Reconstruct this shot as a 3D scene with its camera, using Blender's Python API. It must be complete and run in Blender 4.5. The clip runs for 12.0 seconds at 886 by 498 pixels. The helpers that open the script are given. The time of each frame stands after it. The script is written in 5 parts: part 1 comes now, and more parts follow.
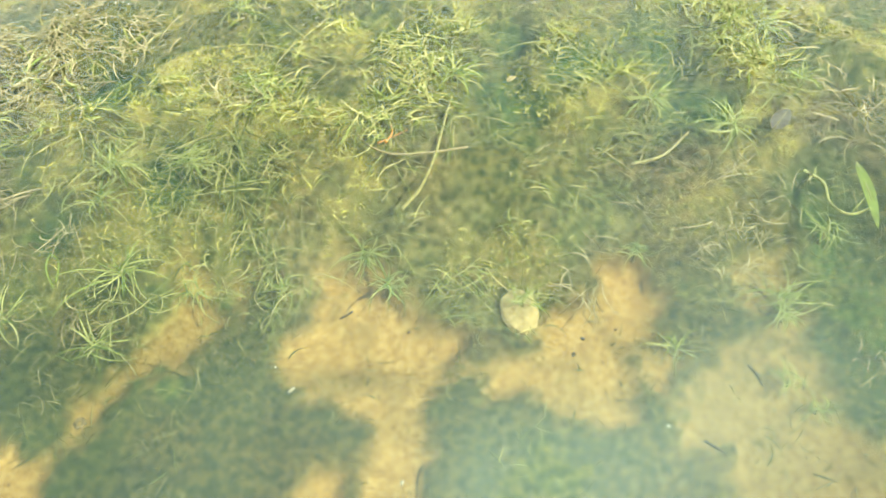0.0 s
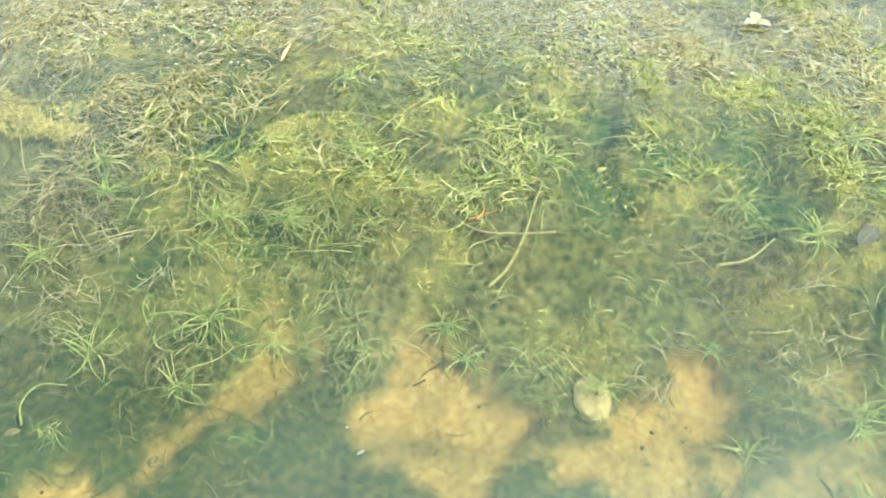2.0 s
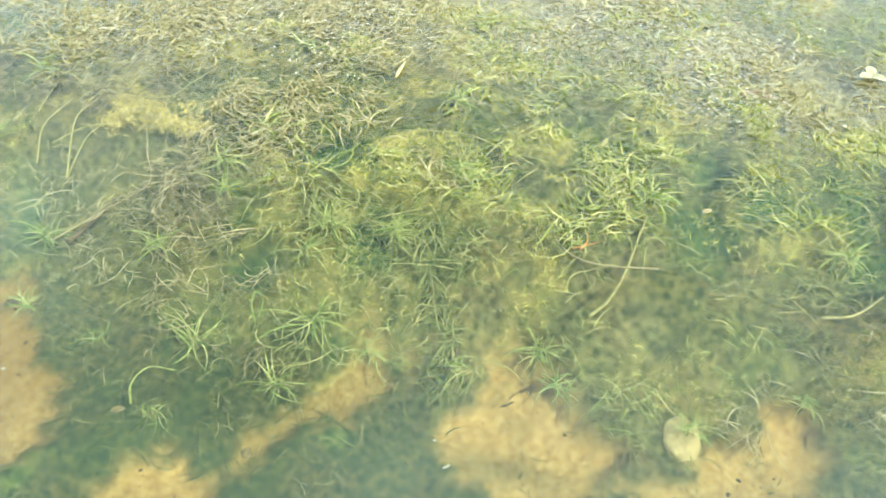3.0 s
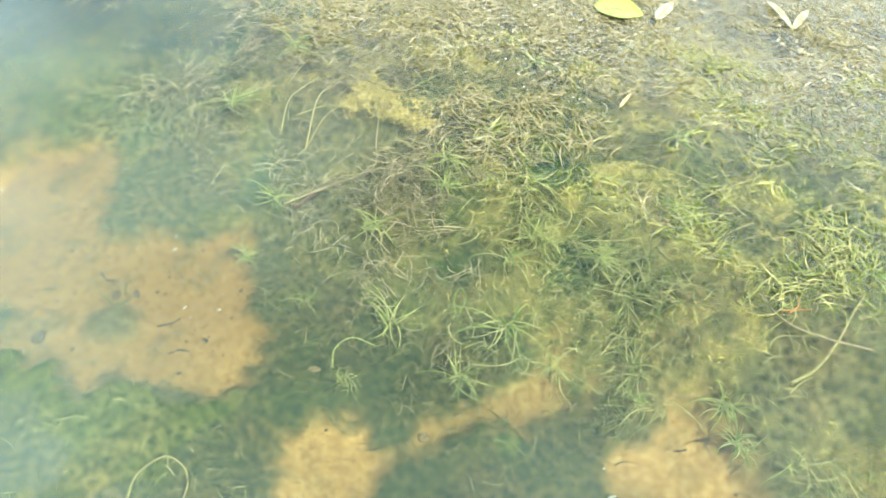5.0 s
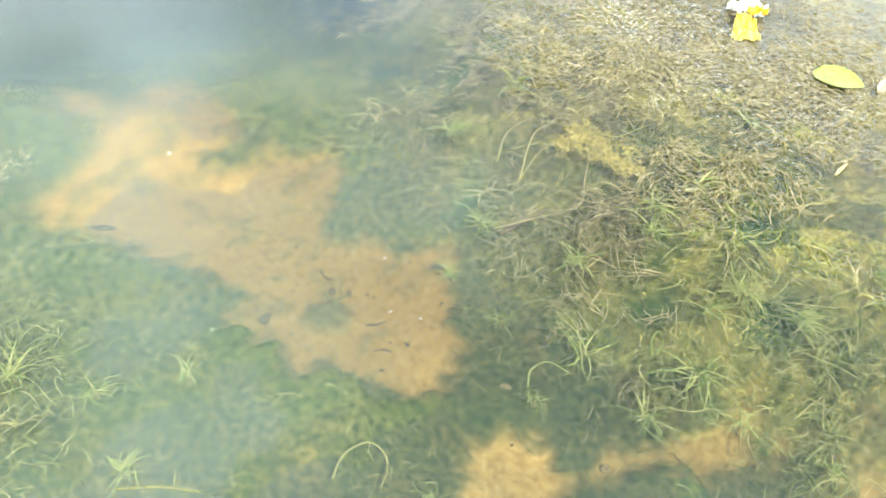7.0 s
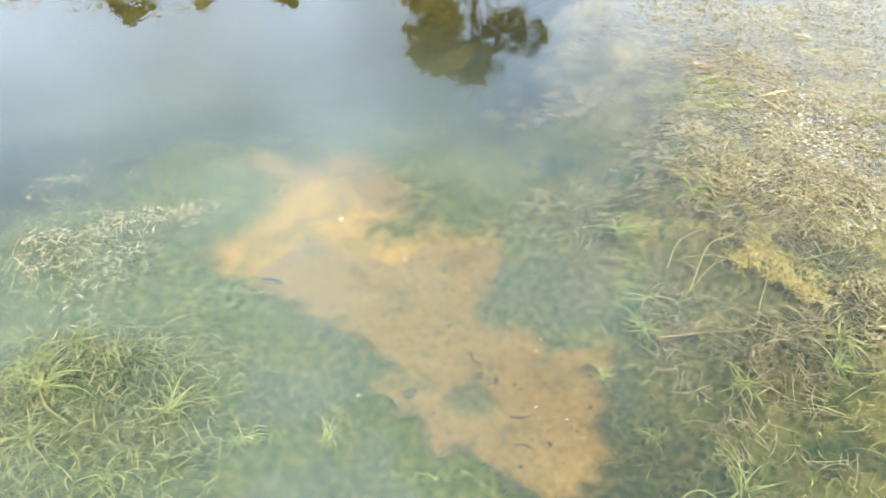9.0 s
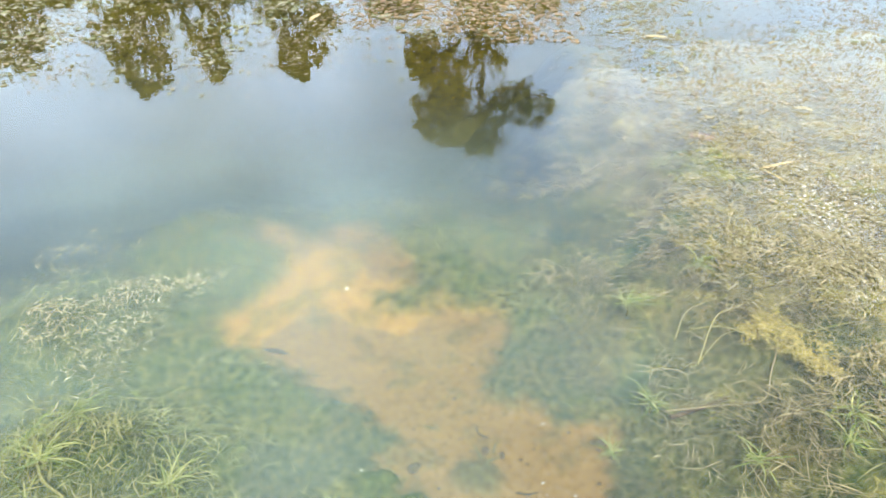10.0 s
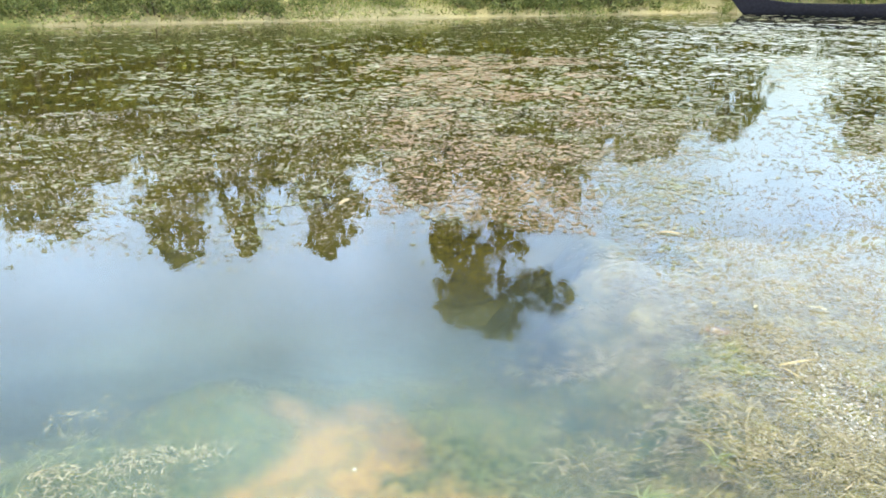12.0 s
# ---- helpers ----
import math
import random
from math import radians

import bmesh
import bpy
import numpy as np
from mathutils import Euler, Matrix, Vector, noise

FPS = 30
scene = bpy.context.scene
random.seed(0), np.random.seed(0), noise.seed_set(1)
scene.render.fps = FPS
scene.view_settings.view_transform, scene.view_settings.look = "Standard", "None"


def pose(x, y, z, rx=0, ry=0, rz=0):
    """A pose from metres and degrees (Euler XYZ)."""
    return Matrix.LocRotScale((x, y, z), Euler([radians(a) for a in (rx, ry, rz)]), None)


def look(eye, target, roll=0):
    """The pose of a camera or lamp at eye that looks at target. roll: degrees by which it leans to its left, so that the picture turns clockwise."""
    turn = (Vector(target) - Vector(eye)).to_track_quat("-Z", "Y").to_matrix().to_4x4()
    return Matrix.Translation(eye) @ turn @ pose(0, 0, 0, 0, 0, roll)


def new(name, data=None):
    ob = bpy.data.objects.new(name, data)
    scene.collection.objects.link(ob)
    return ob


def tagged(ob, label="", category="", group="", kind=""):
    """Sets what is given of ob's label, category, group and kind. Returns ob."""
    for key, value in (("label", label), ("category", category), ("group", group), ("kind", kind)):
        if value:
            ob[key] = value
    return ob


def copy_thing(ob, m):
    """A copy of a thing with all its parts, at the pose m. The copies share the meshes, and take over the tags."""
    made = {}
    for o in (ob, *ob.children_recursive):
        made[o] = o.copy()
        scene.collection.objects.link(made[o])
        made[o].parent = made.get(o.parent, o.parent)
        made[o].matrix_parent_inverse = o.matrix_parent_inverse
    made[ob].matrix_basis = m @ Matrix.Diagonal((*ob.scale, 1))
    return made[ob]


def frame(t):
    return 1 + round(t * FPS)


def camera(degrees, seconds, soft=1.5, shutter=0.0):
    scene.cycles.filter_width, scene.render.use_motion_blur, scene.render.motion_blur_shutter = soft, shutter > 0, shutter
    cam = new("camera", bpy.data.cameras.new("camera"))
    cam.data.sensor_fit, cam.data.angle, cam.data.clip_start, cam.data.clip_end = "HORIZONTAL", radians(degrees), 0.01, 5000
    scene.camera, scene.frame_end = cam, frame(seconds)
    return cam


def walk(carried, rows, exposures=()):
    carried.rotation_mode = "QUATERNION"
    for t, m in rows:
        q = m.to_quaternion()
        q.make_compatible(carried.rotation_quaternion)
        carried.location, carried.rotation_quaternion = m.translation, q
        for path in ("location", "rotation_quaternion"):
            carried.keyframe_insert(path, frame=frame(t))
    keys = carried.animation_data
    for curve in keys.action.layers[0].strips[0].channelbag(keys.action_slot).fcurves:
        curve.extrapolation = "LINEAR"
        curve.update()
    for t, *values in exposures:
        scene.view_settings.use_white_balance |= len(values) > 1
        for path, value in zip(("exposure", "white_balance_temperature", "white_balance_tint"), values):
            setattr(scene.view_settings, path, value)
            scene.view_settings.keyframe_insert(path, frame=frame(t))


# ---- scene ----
cam = camera(60.7, 12.0, soft=1.7)
PATH = [
    (0, (0.169, 0.196, 1.451), (0.099, 1.343, -0.186), -1.4),
    (0.5, (0.161, 0.192, 1.455), (0.09, 1.368, -0.161), -1.2),
    (1, (0.138, 0.187, 1.463), (0.077, 1.383, -0.138), 0.2),
    (1.5, (0.109, 0.169, 1.491), (-0.017, 1.407, -0.074), -0.0),
    (2, (0.039, 0.181, 1.512), (-0.135, 1.45, -0.023), 1.1),
    (2.5, (-0.034, 0.135, 1.547), (-0.268, 1.426, 0.037), 1.7),
    (3, (-0.098, 0.128, 1.54), (-0.411, 1.41, 0.037), 2.1),
    (3.5, (-0.155, 0.096, 1.551), (-0.542, 1.354, 0.045), 2.2),
    (3.7, (-0.188, 0.073, 1.558), (-0.622, 1.318, 0.053), 2.3),
    (5.5, (-0.314, -0.049, 1.614), (-1.019, 1.1, 0.137), 2.0),
    (6, (-0.33, -0.123, 1.643), (-1.142, 0.981, 0.186), 0.6),
    (6.5, (-0.382, -0.15, 1.622), (-1.254, 0.918, 0.172), 0.2),
    (7, (-0.412, -0.227, 1.661), (-1.364, 0.808, 0.238), -0.2),
    (7.5, (-0.458, -0.26, 1.641), (-1.478, 0.714, 0.223), -0.2),
    (7.7, (-0.48, -0.279, 1.647), (-1.528, 0.672, 0.233), 0.1),
    (9.3, (-0.487, -0.277, 1.637), (-1.823, 0.594, 0.429), -1.6),
    (9.5, (-0.487, -0.267, 1.63), (-1.836, 0.61, 0.443), -1.8),
    (10, (-0.488, -0.267, 1.645), (-1.885, 0.651, 0.547), -1.5),
    (10.5, (-0.448, -0.294, 1.665), (-1.888, 0.667, 0.663), -1.4),
    (11, (-0.421, -0.302, 1.673), (-1.922, 0.702, 0.814), -2.1),
    (11.5, (-0.463, -0.272, 1.663), (-2.028, 0.722, 0.914), -1.3),
    (12, (-0.452, -0.273, 1.66), (-2.053, 0.721, 0.99), 0.5),
]
walk(cam, [(t, look(eye, target, roll)) for t, eye, target, roll in PATH], exposures=[(0.0, 1.37, 8650, -4), (1.0, 1.36, 8450, -4), (1.7, 1.33, 7850, -6), (3.0, 1.33, 7800, -5), (5.5, 1.33, 7700, 2), (6.2, 1.33, 7750, 5), (7.0, 1.28, 7850, 8), (7.5, 1.12, 7900, 11), (9.5, 1.12, 7650, 14), (10.5, 1.12, 7300, 12), (12.0, 1.13, 6950, 12)])

# ---- sky, sun ----
TO_SUN = Vector((0.75, -0.35, 1.15)).normalized()
world = bpy.data.worlds.new("sky")
scene.world = world
world.use_nodes = True
wn, wl = world.node_tree.nodes, world.node_tree.links
sky = wn.new("ShaderNodeTexSky")
sky.sky_type, sky.sun_disc = "NISHITA", False
sky.sun_elevation = math.asin(TO_SUN.z)
sky.sun_rotation = math.atan2(TO_SUN.x, TO_SUN.y)
sky.air_density, sky.dust_density, sky.ozone_density = 1.0, 1.2, 1.5
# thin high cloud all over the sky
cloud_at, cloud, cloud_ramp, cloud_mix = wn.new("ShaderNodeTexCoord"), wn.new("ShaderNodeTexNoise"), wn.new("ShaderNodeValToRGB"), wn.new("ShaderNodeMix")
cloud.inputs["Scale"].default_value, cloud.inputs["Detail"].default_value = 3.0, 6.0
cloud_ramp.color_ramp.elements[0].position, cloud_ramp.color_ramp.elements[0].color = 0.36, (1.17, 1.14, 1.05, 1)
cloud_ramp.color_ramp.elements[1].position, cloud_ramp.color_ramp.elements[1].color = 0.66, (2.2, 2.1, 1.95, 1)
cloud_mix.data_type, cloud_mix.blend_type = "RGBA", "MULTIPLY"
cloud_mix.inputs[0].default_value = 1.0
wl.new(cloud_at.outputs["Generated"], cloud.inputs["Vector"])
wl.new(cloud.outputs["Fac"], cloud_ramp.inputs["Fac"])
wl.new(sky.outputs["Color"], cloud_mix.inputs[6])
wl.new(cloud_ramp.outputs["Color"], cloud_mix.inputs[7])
# added gain by height: mid sky raised for the water's reflection, low sky dimmed
split, low, power, gain, sky_lift = wn.new("ShaderNodeSeparateXYZ"), wn.new("ShaderNodeMath"), wn.new("ShaderNodeMath"), wn.new("ShaderNodeMath"), wn.new("ShaderNodeVectorMath")
low.operation, power.operation, gain.operation, sky_lift.operation = "SUBTRACT", "POWER", "MULTIPLY_ADD", "SCALE"
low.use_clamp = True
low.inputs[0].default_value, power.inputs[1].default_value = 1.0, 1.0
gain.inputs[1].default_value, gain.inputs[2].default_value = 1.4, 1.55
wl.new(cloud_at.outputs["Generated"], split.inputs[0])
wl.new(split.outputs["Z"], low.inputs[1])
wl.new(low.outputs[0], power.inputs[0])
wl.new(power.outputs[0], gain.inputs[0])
wl.new(cloud_mix.outputs[2], sky_lift.inputs[0])
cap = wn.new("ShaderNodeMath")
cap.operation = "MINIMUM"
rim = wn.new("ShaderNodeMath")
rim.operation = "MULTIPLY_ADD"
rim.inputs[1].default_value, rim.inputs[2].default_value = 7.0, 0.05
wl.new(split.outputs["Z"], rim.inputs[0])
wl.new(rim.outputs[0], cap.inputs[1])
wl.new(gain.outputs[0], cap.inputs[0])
wl.new(cap.outputs[0], sky_lift.inputs["Scale"])
wl.new(sky_lift.outputs[0], wn["Background"].inputs["Color"])
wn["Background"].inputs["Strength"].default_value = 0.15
sun_data = bpy.data.lights.new("sun", "SUN")
sun_data.energy, sun_data.angle, sun_data.color = 2.0, radians(1.2), (1.0, 0.97, 0.90)
sun = new("sun", sun_data)
sun.matrix_world = look(TO_SUN * 50, (0, 0, 0))

# ---- noise on arrays ----
def hash2(ix, iy, seed):
    h = (ix.astype(np.int64) * 374761393 + iy.astype(np.int64) * 668265263 + seed * 69069 + 1013) & 0x7FFFFFFF
    h = ((h ^ (h >> 13)) * 1274126177) & 0x7FFFFFFF
    h = h ^ (h >> 16)
    return (h % 100003) / 100003.0


def vnoise(x, y, seed=0):
    x, y = np.asarray(x, float), np.asarray(y, float)
    ix, iy = np.floor(x), np.floor(y)
    fx, fy = x - ix, y - iy
    fx, fy = fx * fx * (3 - 2 * fx), fy * fy * (3 - 2 * fy)
    a, b = hash2(ix, iy, seed), hash2(ix + 1, iy, seed)
    c, d = hash2(ix, iy + 1, seed), hash2(ix + 1, iy + 1, seed)
    return (a * (1 - fx) + b * fx) * (1 - fy) + (c * (1 - fx) + d * fx) * fy


def fbm(x, y, octaves=4, seed=0):
    out, amp, tot = 0, 1.0, 0
    for k in range(octaves):
        out = out + amp * vnoise(x * 2 ** k + 17.3 * k, y * 2 ** k - 9.1 * k, seed + k)
        tot += amp
        amp *= 0.5
    return out / tot


def smooth(a, b, x):
    t = np.clip((x - a) / (b - a), 0, 1)
    return t * t * (3 - 2 * t)


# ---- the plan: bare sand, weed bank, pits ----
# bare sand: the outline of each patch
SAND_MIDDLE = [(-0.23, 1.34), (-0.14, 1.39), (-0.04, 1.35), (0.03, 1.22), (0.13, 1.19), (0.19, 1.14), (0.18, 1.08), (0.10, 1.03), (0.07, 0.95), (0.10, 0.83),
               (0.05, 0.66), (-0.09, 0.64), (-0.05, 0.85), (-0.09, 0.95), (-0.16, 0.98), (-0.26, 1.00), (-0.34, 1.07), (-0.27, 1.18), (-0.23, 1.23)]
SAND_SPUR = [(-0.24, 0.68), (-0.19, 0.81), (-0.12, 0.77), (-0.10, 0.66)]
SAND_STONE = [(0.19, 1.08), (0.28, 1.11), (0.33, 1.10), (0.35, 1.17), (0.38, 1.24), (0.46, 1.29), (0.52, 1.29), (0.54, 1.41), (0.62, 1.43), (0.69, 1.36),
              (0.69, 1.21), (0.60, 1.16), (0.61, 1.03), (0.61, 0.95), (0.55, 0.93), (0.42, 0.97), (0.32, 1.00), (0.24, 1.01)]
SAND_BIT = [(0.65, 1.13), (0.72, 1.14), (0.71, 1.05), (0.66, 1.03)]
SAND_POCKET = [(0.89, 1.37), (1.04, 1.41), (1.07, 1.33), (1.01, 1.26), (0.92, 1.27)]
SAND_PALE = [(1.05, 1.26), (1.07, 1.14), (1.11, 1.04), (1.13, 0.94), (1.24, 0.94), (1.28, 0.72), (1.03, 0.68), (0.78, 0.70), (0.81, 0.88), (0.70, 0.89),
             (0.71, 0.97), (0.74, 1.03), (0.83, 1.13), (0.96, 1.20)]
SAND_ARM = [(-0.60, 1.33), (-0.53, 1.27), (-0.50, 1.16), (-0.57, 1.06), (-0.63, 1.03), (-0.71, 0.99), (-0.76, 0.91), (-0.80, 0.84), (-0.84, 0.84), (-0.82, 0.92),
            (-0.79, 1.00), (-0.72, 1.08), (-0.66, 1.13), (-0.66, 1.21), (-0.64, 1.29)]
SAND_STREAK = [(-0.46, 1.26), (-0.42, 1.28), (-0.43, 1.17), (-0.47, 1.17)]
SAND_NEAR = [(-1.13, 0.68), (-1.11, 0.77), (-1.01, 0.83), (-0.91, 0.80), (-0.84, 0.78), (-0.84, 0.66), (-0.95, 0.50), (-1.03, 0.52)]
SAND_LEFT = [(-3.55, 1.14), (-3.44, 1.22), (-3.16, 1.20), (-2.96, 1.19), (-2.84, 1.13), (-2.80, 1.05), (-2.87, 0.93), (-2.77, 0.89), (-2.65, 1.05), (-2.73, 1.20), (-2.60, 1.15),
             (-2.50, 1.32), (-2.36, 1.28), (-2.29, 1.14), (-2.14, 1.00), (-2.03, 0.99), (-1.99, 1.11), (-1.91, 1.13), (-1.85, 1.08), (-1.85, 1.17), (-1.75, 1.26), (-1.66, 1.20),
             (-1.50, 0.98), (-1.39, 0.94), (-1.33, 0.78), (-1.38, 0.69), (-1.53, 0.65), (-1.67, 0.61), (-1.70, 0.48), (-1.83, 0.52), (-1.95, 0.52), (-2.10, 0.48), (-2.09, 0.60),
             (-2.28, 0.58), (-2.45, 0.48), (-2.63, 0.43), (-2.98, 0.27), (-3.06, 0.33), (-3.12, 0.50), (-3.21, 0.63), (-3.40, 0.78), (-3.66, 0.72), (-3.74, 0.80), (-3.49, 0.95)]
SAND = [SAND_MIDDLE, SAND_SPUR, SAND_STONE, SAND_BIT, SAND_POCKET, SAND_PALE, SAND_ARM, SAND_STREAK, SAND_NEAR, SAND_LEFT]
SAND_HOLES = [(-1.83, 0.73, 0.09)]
PITS = [(0.27, 1.76, 0.15), (0.26, 2.09, 0.14), (0.70, 2.02, 0.15), (0.80, 1.80, 0.13), (0.48, 1.93, 0.11), (1.20, 1.42, 0.13), (-0.83, 1.76, 0.10), (-0.66, 1.50, 0.09),
        (1.18, 1.57, 0.13), (-1.38, 1.77, 0.09), (-1.80, 1.38, 0.08), (-2.33, 1.91, 0.10), (-2.25, 2.07, 0.09), (-2.75, 1.90, 0.10), (-0.96, 1.42, 0.07)]
# yellow-green moss cushions
MOSS = [(-1.55, 1.83, 0.15), (-0.75, 1.66, 0.10), (0.45, 2.02, 0.16), (0.62, 1.86, 0.10), (-0.25, 2.02, 0.14),
        (0.75, 2.25, 0.18), (-0.55, 1.86, 0.10), (-2.68, 2.42, 0.09), (1.2, 2.05, 0.14),
        (-0.95, 2.3, 0.15), (-1.35, 2.35, 0.15), (0.42, 1.72, 0.07), (0.60, 2.20, 0.17), (0.97, 1.93, 0.12), (0.40, 2.28, 0.13), (0.92, 2.18, 0.14), (1.25, 2.35, 0.20), (0.10, 2.22, 0.14),
        (0.56, 1.80, 0.09), (1.0, 1.68, 0.08)]


def outline_gap(X, Y, outline):
    """Metres from the outline's edge, negative inside it."""
    px, py = np.array([p[0] for p in outline]), np.array([p[1] for p in outline])
    out = np.full(X.shape, 0.4)
    near = (X > px.min() - 0.4) & (X < px.max() + 0.4) & (Y > py.min() - 0.4) & (Y < py.max() + 0.4)
    x, y = X[near], Y[near]
    best, inside = np.full(x.shape, 9.0), np.zeros(x.shape, bool)
    for ax, ay, bx, by in zip(px, py, np.roll(px, -1), np.roll(py, -1)):
        dx, dy = bx - ax, by - ay
        t = np.clip(((x - ax) * dx + (y - ay) * dy) / (dx * dx + dy * dy), 0, 1)
        best = np.minimum(best, np.hypot(x - ax - t * dx, y - ay - t * dy))
        if abs(dy) > 1e-9:
            inside ^= ((ay > y) != (by > y)) & (x < ax + (y - ay) * dx / dy)
    out[near] = np.where(inside, -best, best)
    return out


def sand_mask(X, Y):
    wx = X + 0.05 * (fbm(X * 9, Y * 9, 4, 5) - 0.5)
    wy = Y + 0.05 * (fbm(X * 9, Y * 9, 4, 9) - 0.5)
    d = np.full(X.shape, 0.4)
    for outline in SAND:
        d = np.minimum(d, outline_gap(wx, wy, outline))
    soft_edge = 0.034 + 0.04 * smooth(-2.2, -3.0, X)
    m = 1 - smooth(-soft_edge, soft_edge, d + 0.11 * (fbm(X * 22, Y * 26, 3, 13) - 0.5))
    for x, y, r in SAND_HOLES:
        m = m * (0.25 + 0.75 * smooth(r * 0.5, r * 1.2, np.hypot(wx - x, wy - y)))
    # algae colour mixed into the left-hand strip and over the pale right-hand sand
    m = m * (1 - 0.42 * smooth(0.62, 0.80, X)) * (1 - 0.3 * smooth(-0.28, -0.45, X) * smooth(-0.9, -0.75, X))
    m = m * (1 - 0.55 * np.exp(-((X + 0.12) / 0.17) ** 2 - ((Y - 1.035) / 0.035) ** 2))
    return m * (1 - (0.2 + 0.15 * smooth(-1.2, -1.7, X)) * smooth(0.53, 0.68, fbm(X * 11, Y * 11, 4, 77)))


def front_edge(X):
    """The y at which the weed bank starts to rise."""
    return 1.08 + 0.16 * smooth(-1.2, -1.8, X) + 0.26 * smooth(-1.8, -2.6, X) + 0.5 * np.maximum(-2.6 - X, 0) + 0.05 * smooth(0.2, 0.9, X) + 0.17 * np.exp(-((X - 0.6) / 0.17) ** 2) + 0.12 * np.exp(-((X - 1.0) / 0.14) ** 2)


def bank_rise(X, Y):
    side = smooth(-2.0, -3.0, X)
    f = front_edge(X) + (0.12 + 0.9 * side) * (fbm(X * 3.1, Y * 3.1, 3, 21) - 0.5)
    return smooth(0, 0.62 + 0.8 * side, Y - f)


def shore_gap(X, Y):
    """Metres from the shore, positive over the water."""
    wob = 1.2 * (fbm(X * 0.22, Y * 0.22, 3, 31) - 0.5)
    near = Y + 1.5 - 0.28 * np.minimum(X, 0) + 0.5 * np.maximum(X - 1.5, 0)
    return np.minimum(np.minimum(X + 32.0 + wob, 38.0 + 6.0 * smooth(-31, -28, X) - Y + wob), np.minimum(near, 28 - X))


def ground_height(X, Y):
    s = sand_mask(X, Y)
    low = -0.375 + 0.06 * smooth(-2.2, -3.2, X) - 0.6 * smooth(-3.0, -7.0, X) - 0.25 * smooth(-2.6, -4.2, X) * smooth(0.8, 2.0, Y) + 0.12 * smooth(0.6, -1.2, Y) * smooth(-0.6, 0.6, X)
    carpet = (1 - s) * (0.008 + 0.06 * fbm(X * 6, Y * 6, 3, 3))
    rise = bank_rise(X, Y) * (1 - 0.8 * s)
    top = -0.045 - 0.05 * (fbm(X * 4.2, Y * 4.2, 4, 41) - 0.5) * 2 - 0.05 * smooth(2.6, 4.5, Y) - 0.04 * smooth(-1.8, -3.5, X)
    z = low + carpet
    z = z * (1 - rise) + top * rise
    lump = (1 - s) * (0.3 + 0.7 * rise)
    z = z + lump * (0.035 * (fbm(X * 16, Y * 16, 3, 51) - 0.5) + 0.022 * (fbm(X * 45, Y * 45, 2, 61) - 0.5))
    for x, y, r in PITS:
        z = z - 0.055 * (1 - smooth(r * 0.2, r * 1.3, np.hypot(X - x + 0.24 * (fbm(X * 5, Y * 5, 3, 71) - 0.5), Y - y + 0.24 * (fbm(X * 5, Y * 5, 3, 72) - 0.5))))
    for x, y, r in MOSS:
        z = z + 0.03 * (1 - smooth(0, r, np.hypot(X - x, Y - y)))
    # weed mounds beside the left sand
    for x, y, r, h in ((-2.40, -0.40, 0.55, 0.26), (-3.45, -0.30, 0.55, 0.09), (-3.9, 0.45, 0.5, 0.10), (-2.0, 0.0, 0.3, 0.06)):
        z = z + h * (1 - smooth(0, r, np.hypot(X - x, Y - y) * (0.75 + 0.5 * fbm(X * 5, Y * 5, 2, 81))))
    z = z + s * 0.012 * (fbm(X * 9, Y * 9, 3, 91) - 0.5)
    z = np.minimum(z, -0.004)
    gap = shore_gap(X, Y)
    # deep water to the left and far side
    far = -1.2 * smooth(0, 5, gap)
    w = smooth(2.6, 6.5, np.hypot(X + 0.8, (Y - 2.0) * 0.6) + 1.6 * (fbm(X * 0.8, Y * 0.8, 3, 33) - 0.5))
    z = z * (1 - w) + far * w
    land = 0.06 + 0.55 * smooth(0.0, 2.2, -gap) + 0.5 * fbm(X * 0.4, Y * 0.4, 3, 95) * smooth(0, 3, -gap)
    k = smooth(0.15, -0.25, gap)
    return z * (1 - k) + land * k


def z_at(x, y):
    return float(ground_height(np.array([float(x)]), np.array([float(y)]))[0])


# ---- materials ----
def material(name, rough=0.6, spec=0.3, metal=0.0):
    m = bpy.data.materials.new(name)
    m.use_nodes = True
    b = m.node_tree.nodes["Principled BSDF"]
    b.inputs["Roughness"].default_value, b.inputs["Metallic"].default_value = rough, metal
    b.inputs["Specular IOR Level"].default_value = spec
    return m, m.node_tree.nodes, m.node_tree.links, b


def ramp(nodes, stops):
    r = nodes.new("ShaderNodeValToRGB")
    e = r.color_ramp.elements
    e[0].position, e[0].color = stops[0][0], (*stops[0][1], 1)
    e[1].position, e[1].color = stops[-1][0], (*stops[-1][1], 1)
    for p, c in stops[1:-1]:
        e.new(p).color = (*c, 1)
    return r


def tex(nodes, links, scale, detail=4.0, rough=0.6, stretch=None):
    n = nodes.new("ShaderNodeTexNoise")
    n.inputs["Scale"].default_value, n.inputs["Detail"].default_value, n.inputs["Roughness"].default_value = scale, detail, rough
    c = nodes.new("ShaderNodeTexCoord")
    if stretch:
        mp = nodes.new("ShaderNodeMapping")
        mp.inputs["Scale"].default_value = stretch
        links.new(c.outputs["Object"], mp.inputs["Vector"])
        links.new(mp.outputs["Vector"], n.inputs["Vector"])
    else:
        links.new(c.outputs["Object"], n.inputs["Vector"])
    return n


